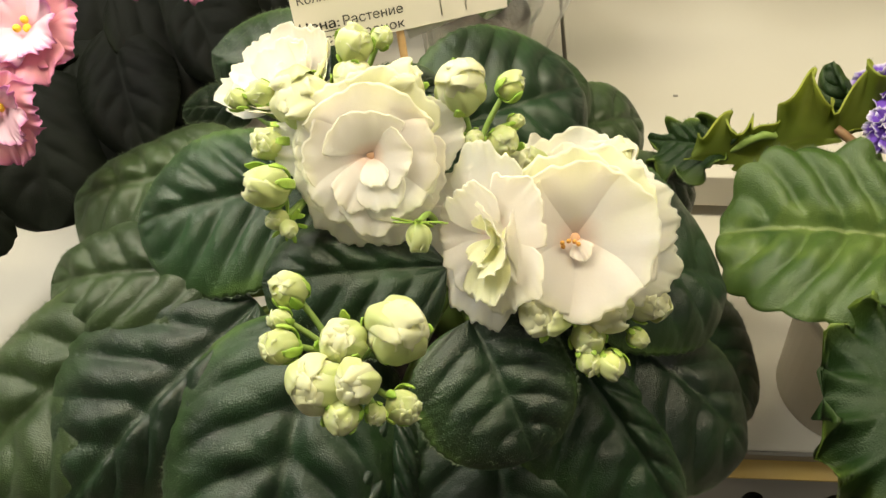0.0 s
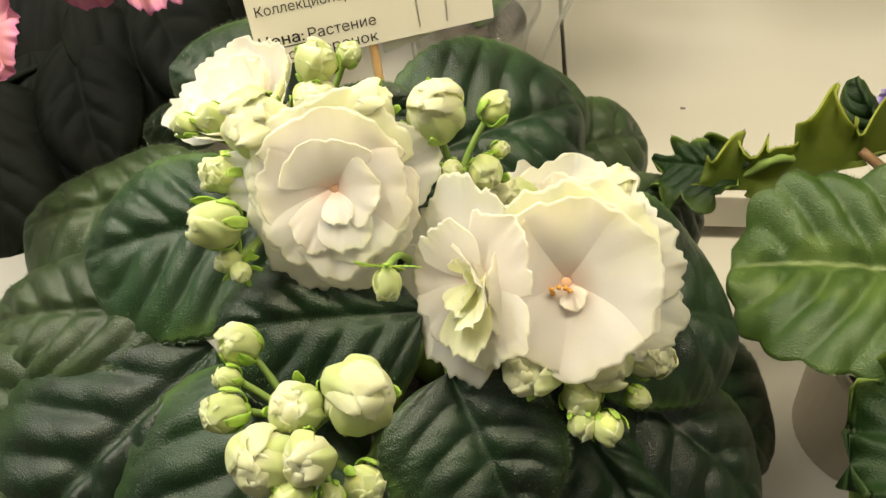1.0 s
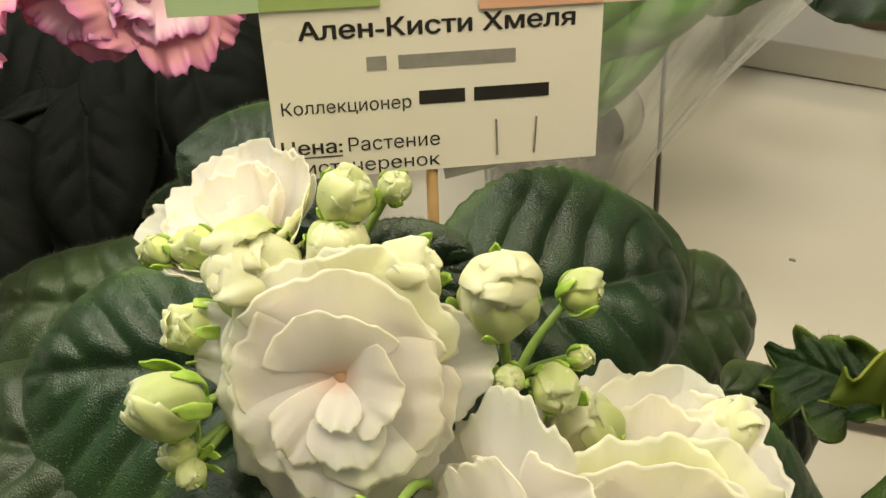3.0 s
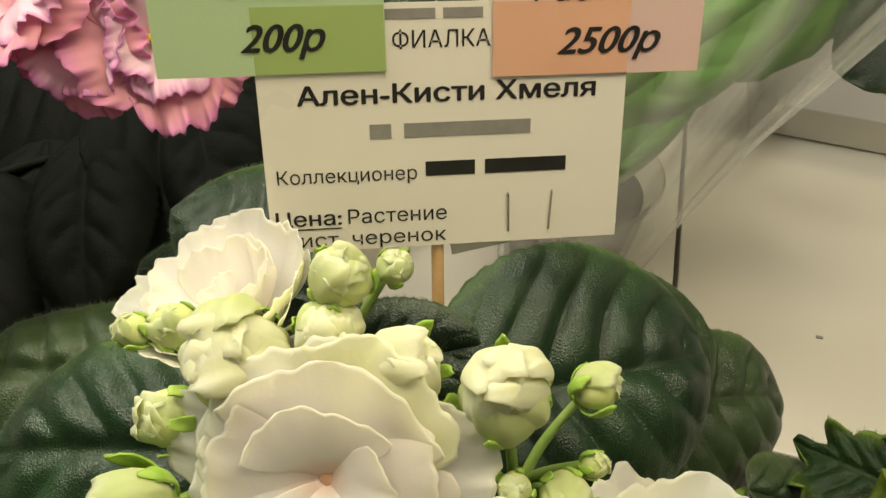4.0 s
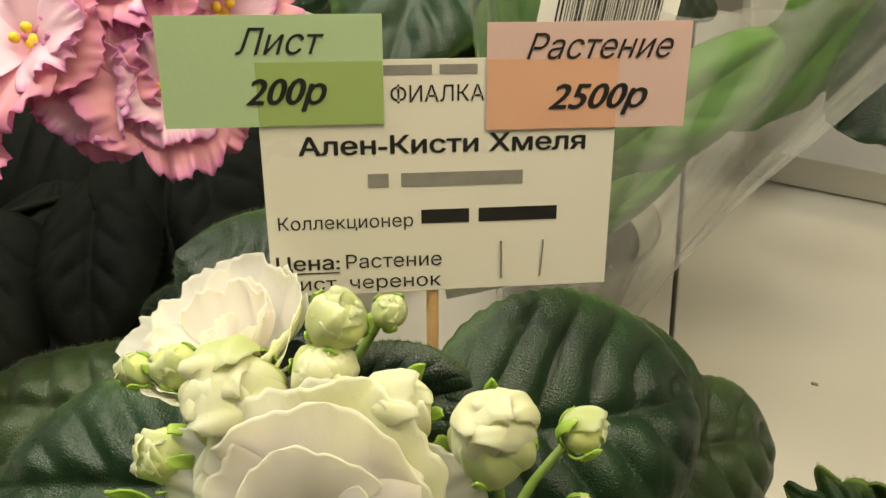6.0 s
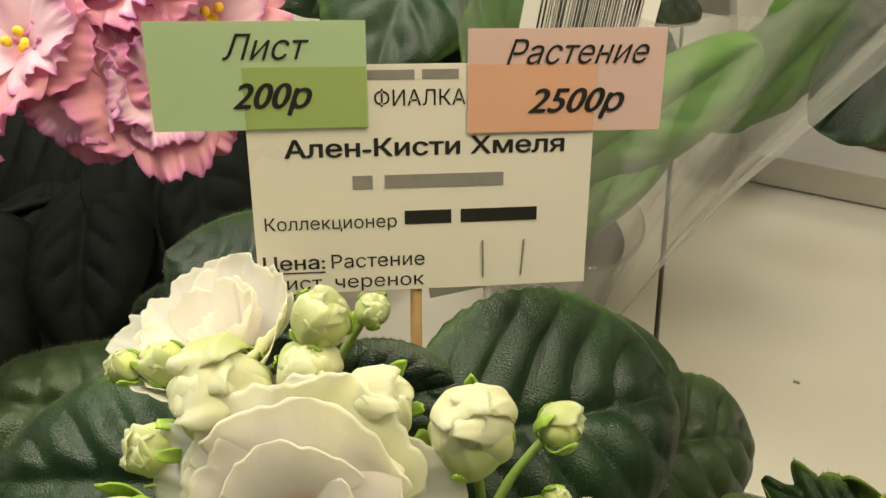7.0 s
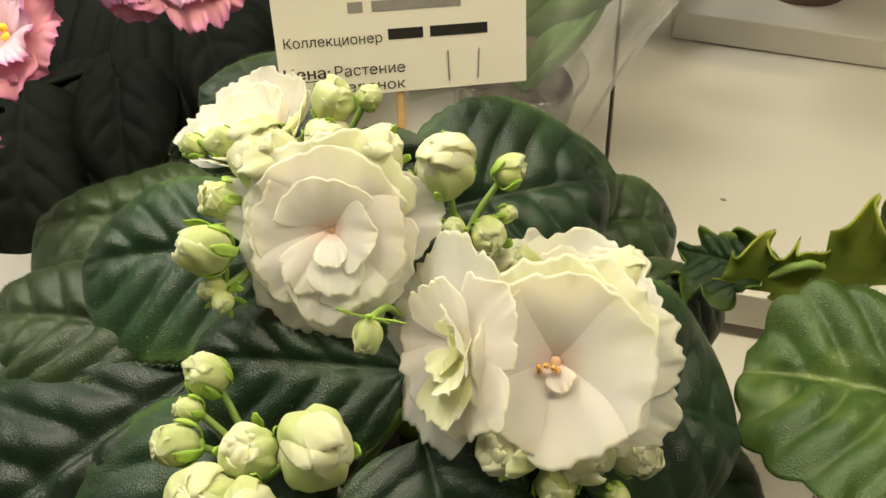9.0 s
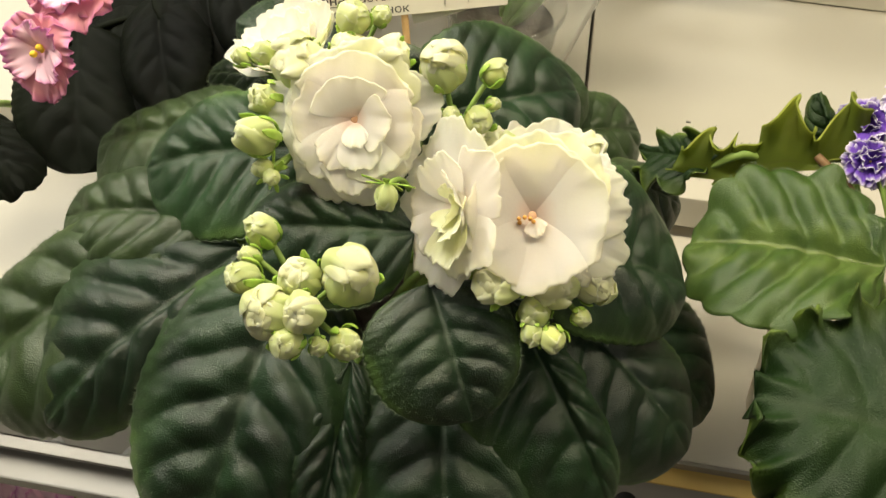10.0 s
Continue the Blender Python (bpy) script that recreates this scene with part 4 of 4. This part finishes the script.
leaf(pinkplant, (-0.330, 0.330, 0.105), (-0.273, 0.289, 0.090), (-0.307, 0.348, 0.100), (-0.279, 0.266, 0.085), LEAF_SHADED, stalk_to=(-0.34, 0.40, 0.05), seed=91, wave=0.02)

# ---------------------------------------------------------------- label
from mathutils.geometry import delaunay_2d_cdt

CU, CD = Vector((0.9353, 0.3535, 0.0159)), Vector((0.1538, -0.3456, -0.9257))
CN = CD.cross(CU).normalized()
CARD0 = Vector((-0.087, 0.326, 0.295))
label_card = thing("plant_label", CARD0, "printed paper plant label on a bamboo stick with two price stickers", "label")


def on_card(x, y, lift=0.0):
    """A place on the card: millimetres from its top left corner, to the right and down."""
    return CARD0 + CU * (x / 1000) + CD * (y / 1000) + CN * (lift / 1000)


def slip(name, x0, y0, x1, y1, lift, thick, mat, parent, skew=0.0, bow=0.0, label=""):
    nx, ny = 12, 8
    pts = np.zeros((ny, nx, 3))
    for j in range(ny):
        for i in range(nx):
            f, g = i / (nx - 1), j / (ny - 1)
            pts[j, i] = on_card(x0 + (x1 - x0) * f, y0 + (y1 - y0) * g + skew * f, lift + bow * math.sin(math.pi * f))
    return sheet(name, pts, thick, mat, parent, label, False)


paper = slip("card", 0, 0, 100, 68.3, 0.0, 0.0004, PAPER, label_card, label="laminated white card")
green_note = slip("sticker", -24.5, -12, 34.2, 17.5, 0.6, 0.0002, GREEN_PAPER, label_card, label="pale green price sticker")
rose_note = slip("sticker", 62.5, -9.5, 120, 20, 0.6, 0.0002, ROSE_PAPER, label_card, label="salmon pink price sticker")
slip("overlap", 0.3, 0.3, 34.0, 17.3, 0.68, 0.00005, GREEN_FILM, green_note, label="single film where the sticker covers the card")
slip("overlap", 62.7, 0.3, 99.7, 19.8, 0.68, 0.00005, ROSE_FILM, rose_note, label="single film where the sticker covers the card")
tube("stick", [on_card(47.5, 4, -2.4), on_card(47.3, 60, -2.4), on_card(47, 110, -2.4), on_card(46, 190, -2.4)], (0.0019, 0.0019), WOOD, label_card, "bamboo stick")


def letters(text, x, y, width, height, parent, lift, slant=0.0, heavy=0.0, mat=INK):
    """Writing on the card: its left end x, baseline y, width and capital height in millimetres."""
    c = bpy.data.curves.new("lettering", "FONT")
    c.body, c.size, c.shear, c.fill_mode = text, 1.0, slant, "NONE"
    c.resolution_u = 5
    tmp = bpy.data.objects.new("lettering", c)
    scene.collection.objects.link(tmp)
    bpy.context.view_layer.update()
    wires = bpy.data.meshes.new_from_object(tmp.evaluated_get(bpy.context.evaluated_depsgraph_get()))
    bpy.data.objects.remove(tmp)
    flat = [Vector((q.co.x, q.co.y)) for q in wires.vertices]
    sides = [tuple(e.vertices) for e in wires.edges]
    out, _, tris, _, _, _ = delaunay_2d_cdt(flat, sides, [], 1, 1e-6)
    ends = np.array([[*flat[i], *flat[j]] for i, j in sides])
    keep = []
    for tri in tris:
        m = sum((out[i] for i in tri), Vector((0, 0))) / len(tri)
        cross = (ends[:, 1] > m.y) != (ends[:, 3] > m.y)
        e = ends[cross]
        if np.sum(e[:, 0] + (m.y - e[:, 1]) / (e[:, 3] - e[:, 1]) * (e[:, 2] - e[:, 0]) > m.x) % 2:
            keep.append(tuple(tri))
    xs = [q.x for q in out]
    lo, hi = min(xs), max(xs)
    mesh = bpy.data.meshes.new("lettering")
    verts, faces = [], []
    for k, (dx, dy) in enumerate(((0, 0), (1, 0), (-1, 0), (0, 1), (0, -1)) if heavy else ((0, 0),)):
        base = len(verts)
        verts += [tuple(on_card(x + (q.x - lo) / (hi - lo) * width + dx * heavy * height, y - 1.2 - q.y / 0.73 * height + dy * heavy * 0.5 * height, lift + 0.01 * k)) for q in out]
        faces += [tuple(i + base for i in tri) for tri in keep]
    mesh.from_pydata(verts, [], faces)
    mesh.materials.clear()
    return place("lettering", mesh, mat, parent)


def bars(x0, x1, y, height, words, parent, lift, mat=INK):
    """Unread writing: one plain bar a word."""
    total = sum(words) + 0.6 * (len(words) - 1)
    x = x0
    for wd in words:
        w = (x1 - x0) * wd / total
        slip("line", x, y - 1.2 - height, x + w, y - 1.2, lift, 0.00005, mat, parent)
        x += w + (x1 - x0) * 0.6 / total


bars(33.5, 60.0, 5.3, 2.6, (4, 3), paper, 0.15, GREY_INK)
letters("ФИАЛКА", 36.0, 12.8, 26, 4.6, paper, 0.15)
letters("Ален-Кисти Хмеля", 10.3, 27.2, 81, 5.2, paper, 0.15, heavy=0.04)
bars(29.0, 73.5, 37.0, 4.0, (1, 6), paper, 0.15, GREY_INK)
letters("Коллекционер", 3.1, 49.0, 38.5, 4.0, paper, 0.15)
bars(44.0, 84.0, 48.3, 4.2, (3, 5), paper, 0.15)
letters("Цена:", 1.8, 61.5, 18, 4.4, paper, 0.15, heavy=0.025)
slip("underline", 1.8, 61.2, 19.8, 61.6, 0.15, 0.00005, INK, paper)
letters("Растение", 21.8, 61.5, 28, 4.4, paper, 0.15)
letters("Лист. черенок", 3.0, 68.0, 46.6, 4.2, paper, 0.15)
letters("Лист", -4.6, -0.6, 23.5, 7.0, green_note, 0.85, slant=0.36)
letters("200р", -2.7, 12.6, 21.4, 7.2, green_note, 0.85, slant=0.36, heavy=0.035)
letters("Растение", 73.4, 1.6, 41.5, 7.0, rose_note, 0.85, slant=0.36)
letters("2500р", 80.1, 15.4, 28.2, 7.2, rose_note, 0.85, slant=0.36, heavy=0.035)
for x0, x1 in ((67.5, 67.8), (80.3, 79.6)):
    tube("staple", [on_card(x0, 53.0, 0.35), on_card((x0 + x1) / 2, 59, 0.5), on_card(x1, 65.0, 0.35)], (0.00028, 0.00028), STEEL, label_card)

# ---------------------------------------------------------------- things on the middle step
CUP_AT = (0.006, 0.500, 0.043)
cup = thing("cutting_cup", CUP_AT, "clear plastic cup with a green cutting in film", "potted plant")
lathe("cup", CUP_AT, [(0.0005, 0.001), (0.030, 0.001), (0.032, 0.003), (0.041, 0.078), (0.044, 0.079), (0.0445, 0.082), (0.043, 0.084)], CUP, cup, "clear plastic cup", thick=0.0006)
lathe("soil", CUP_AT, [(0.0005, 0.003), (0.0285, 0.004), (0.0360, 0.068), (0.020, 0.073), (0.0005, 0.075)], SOIL, cup)


def sleeve(at, parent):
    """A pleated cone of clear film round the cup, open at the top."""
    rows = [(0.036, 0.004), (0.046, 0.05), (0.052, 0.085), (0.064, 0.14), (0.082, 0.20), (0.100, 0.26)]
    th = np.linspace(0, 2 * math.pi, 145)
    pts = np.zeros((len(rows) * 4 - 3, len(th), 3))
    hs = np.linspace(0, len(rows) - 1, pts.shape[0])
    for j, h in enumerate(hs):
        r = np.interp(h, range(len(rows)), [q[0] for q in rows])
        z = np.interp(h, range(len(rows)), [q[1] for q in rows])
        k = 0.02 + 0.05 * z / 0.26
        rr = r * (1 + k * np.sin(7 * th + 3 * z) + 0.6 * k * np.sin(17 * th + 20 * z) + 0.3 * k * np.abs(np.sin(15 * th)))
        pts[j] = np.stack([at[0] + rr * np.cos(th) + 0.10 * z, at[1] + rr * np.sin(th), at[2] + z + 0.006 * np.sin(5 * th) * z / 0.26], 1)
    return sheet("sleeve", pts, 0.00015, FILM, parent, "clear plastic film sleeve")


sleeve(CUP_AT, cup)
FC = Vector((0.005, 0.498, 0.105))
leaf(cup, (0.002, 0.490, 0.158), (0.070, 0.492, 0.245), (0.020, 0.497, 0.212), (0.050, 0.480, 0.188), LEAF_FRESH, stalk_to=FC, seed=60, quilt=0.012)
leaf(cup, (0.000, 0.490, 0.170), (-0.045, 0.485, 0.250), (-0.010, 0.510, 0.250), (-0.040, 0.465, 0.200), LEAF_FRESH, stalk_to=FC, seed=61, quilt=0.012)
leaf(cup, (0.008, 0.484, 0.118), (0.046, 0.482, 0.188), (0.018, 0.484, 0.160), (0.034, 0.478, 0.149), LEAF_FRESH, stalk_to=FC, seed=66, quilt=0.012)

back = thing("african_violet", (0.22, 0.76, 0.070), "green-leaved violet in a brown pot on the upper step", "potted plant")
lathe("pot", (0.22, 0.76, 0.070), [(0.0005, 0.001), (0.045, 0.001), (0.06, 0.07), (0.063, 0.075)], BROWN_POT, back, thick=0.002)
BC = Vector((0.22, 0.76, 0.14))
leaf(back, (0.160, 0.690, 0.210), (0.090, 0.620, 0.118), (0.100, 0.640, 0.195), (0.142, 0.630, 0.150), LEAF_FRESH, stalk_to=BC, seed=62, quilt=0.012, wave=0.02)
leaf(back, (0.210, 0.690, 0.230), (0.145, 0.610, 0.142), (0.145, 0.650, 0.205), (0.210, 0.600, 0.165), LEAF, stalk_to=BC, seed=63, quilt=0.015, wave=0.02)
rear = thing("african_violet", (-0.06, 0.68, 0.043), "leafy green violet behind the film-wrapped cup", "potted plant")
lathe("pot", (-0.06, 0.68, 0.043), [(0.0005, 0.001), (0.045, 0.001), (0.055, 0.07), (0.058, 0.075)], BROWN_POT, rear, thick=0.002)
RC = Vector((-0.06, 0.68, 0.12))
for k, (f, t, a, b) in enumerate([((-0.06, 0.62, 0.20), (-0.06, 0.53, 0.16), (-0.10, 0.57, 0.18), (-0.02, 0.57, 0.185)), ((-0.09, 0.59, 0.255), (-0.10, 0.49, 0.205), (-0.145, 0.54, 0.230), (-0.050, 0.54, 0.230)), ((-0.03, 0.61, 0.260), (-0.035, 0.51, 0.225), (-0.075, 0.55, 0.245), (0.010, 0.56, 0.240)), ((-0.15, 0.62, 0.250), (-0.165, 0.53, 0.205), (-0.20, 0.58, 0.230), (-0.115, 0.57, 0.225)), ((-0.02, 0.64, 0.20), (0.05, 0.58, 0.17), (0.0, 0.57, 0.18), (0.04, 0.63, 0.19)),
                                  ((-0.10, 0.64, 0.20), (-0.17, 0.58, 0.16), (-0.15, 0.64, 0.18), (-0.12, 0.57, 0.17)), ((-0.03, 0.69, 0.20), (0.07, 0.70, 0.17), (0.02, 0.65, 0.18), (0.02, 0.74, 0.18)), ((-0.09, 0.69, 0.20), (-0.19, 0.70, 0.17), (-0.14, 0.65, 0.18), (-0.14, 0.74, 0.18))]):
    leaf(rear, f, t, a, b, LEAF, stalk_to=RC, seed=80 + k)

BARC = plain("label_white", (0.74, 0.72, 0.66), (0.78, 0.76, 0.70), 20.0, 0.4)
tag = thing("barcode_label", (0.004, 0.436, 0.28), "white barcode label stuck on the film sleeve", "label")
TU, TD = Vector((0.99, 0.12, 0.05)).normalized(), Vector((-0.02, -0.30, -0.95)).normalized()
TN = TD.cross(TU).normalized()


def flat_strip(name, x0, y0, x1, y1, lift, mat, parent):
    pts = np.array([[tuple(Vector((-0.023, 0.428, 0.300)) + TU * x0 / 1000 + (TU * (x1 - x0) / 1000) * i + TD * y0 / 1000 + (TD * (y1 - y0) / 1000) * j + TN * lift / 1000) for i in (0, 1)] for j in (0, 1)])
    return sheet(name, pts, 0.0001, mat, parent, "", False)


slip_b = flat_strip("slip", 0, 0, 47, 37, 0.0, BARC, tag)
rng_b = random.Random(5)
xb = 6.0
while xb < 41:
    wb = rng_b.choice((0.35, 0.35, 0.7, 1.05))
    flat_strip("bar", xb, 14, xb + wb, 33, 0.12, INK, slip_b)
    xb += wb + rng_b.choice((0.35, 0.5, 0.8))
flat_strip("line", 21, 8, 29, 11, 0.12, INK, slip_b)
flat_strip("line", 35, 8, 44, 11, 0.12, INK, slip_b)

ticket = thing("name_ticket", on_card(70, 74, -6), "small white name ticket tucked behind the printed label", "label")


def ticket_strip(name, x0, y0, x1, y1, lift, mat, parent):
    o, kx, ky = (48.0, 50.0), (0.985, -0.17), (0.17, 0.985)
    pts = np.array([[tuple(on_card(o[0] + kx[0] * x + ky[0] * y, o[1] + kx[1] * x + ky[1] * y, lift - 6 - 0.1 * y)) for x in (x0, x1)] for y in (y0, y1)])
    return sheet(name, pts, 0.0002, mat, parent, "", False)


slip_t = ticket_strip("slip", 0, 0, 42, 26, 0.0, BARC, ticket)
for row in range(5):
    ticket_strip("line", 24, 4 + row * 4.2, 39 - (row % 3) * 3, 5.6 + row * 4.2, 0.3, GREY_INK, slip_t)

# ---------------------------------------------------------------- lower tier
tagged(box("shelf_bottom", (-1.2, -0.05, -0.322), (1.2, 0.60, -0.300), BOARD), "white board of the lower tier, lit from above", "shelf", kind="structure")
low_violet = thing("african_violet", (-0.31, 0.20, -0.30), "pale pink violet on the tier below, mostly hidden", "potted plant")
lathe("pot", (-0.31, 0.20, -0.30), [(0.0005, 0.001), (0.034, 0.001), (0.045, 0.06), (0.047, 0.07)], POT, low_violet, thick=0.0015)
LC = Vector((-0.31, 0.20, -0.235))
for k in range(6):
    f = 2 * math.pi * k / 6
    c0, s0 = math.cos(f), math.sin(f)
    leaf(low_violet, (-0.31 + 0.03 * c0, 0.20 + 0.03 * s0, -0.215), (-0.31 + 0.11 * c0, 0.20 + 0.11 * s0, -0.235), (-0.31 + 0.07 * c0 - 0.03 * s0, 0.20 + 0.07 * s0 + 0.03 * c0, -0.222), (-0.31 + 0.07 * c0 + 0.03 * s0, 0.20 + 0.07 * s0 - 0.03 * c0, -0.222), LEAF, stalk_to=LC, seed=120 + k, ns=32, nv=25)
for k, at in enumerate([(-0.30, 0.185, -0.170), (-0.345, 0.200, -0.175), (-0.255, 0.190, -0.178), (-0.32, 0.225, -0.165)]):
    blossom(low_violet, at, (0.0, -0.5, 0.85), 0.024, 300 + k, FRILL, [PINK_RIM], LC, YELLOW, frill=0.08, edge=0.05, fringe=0.04)
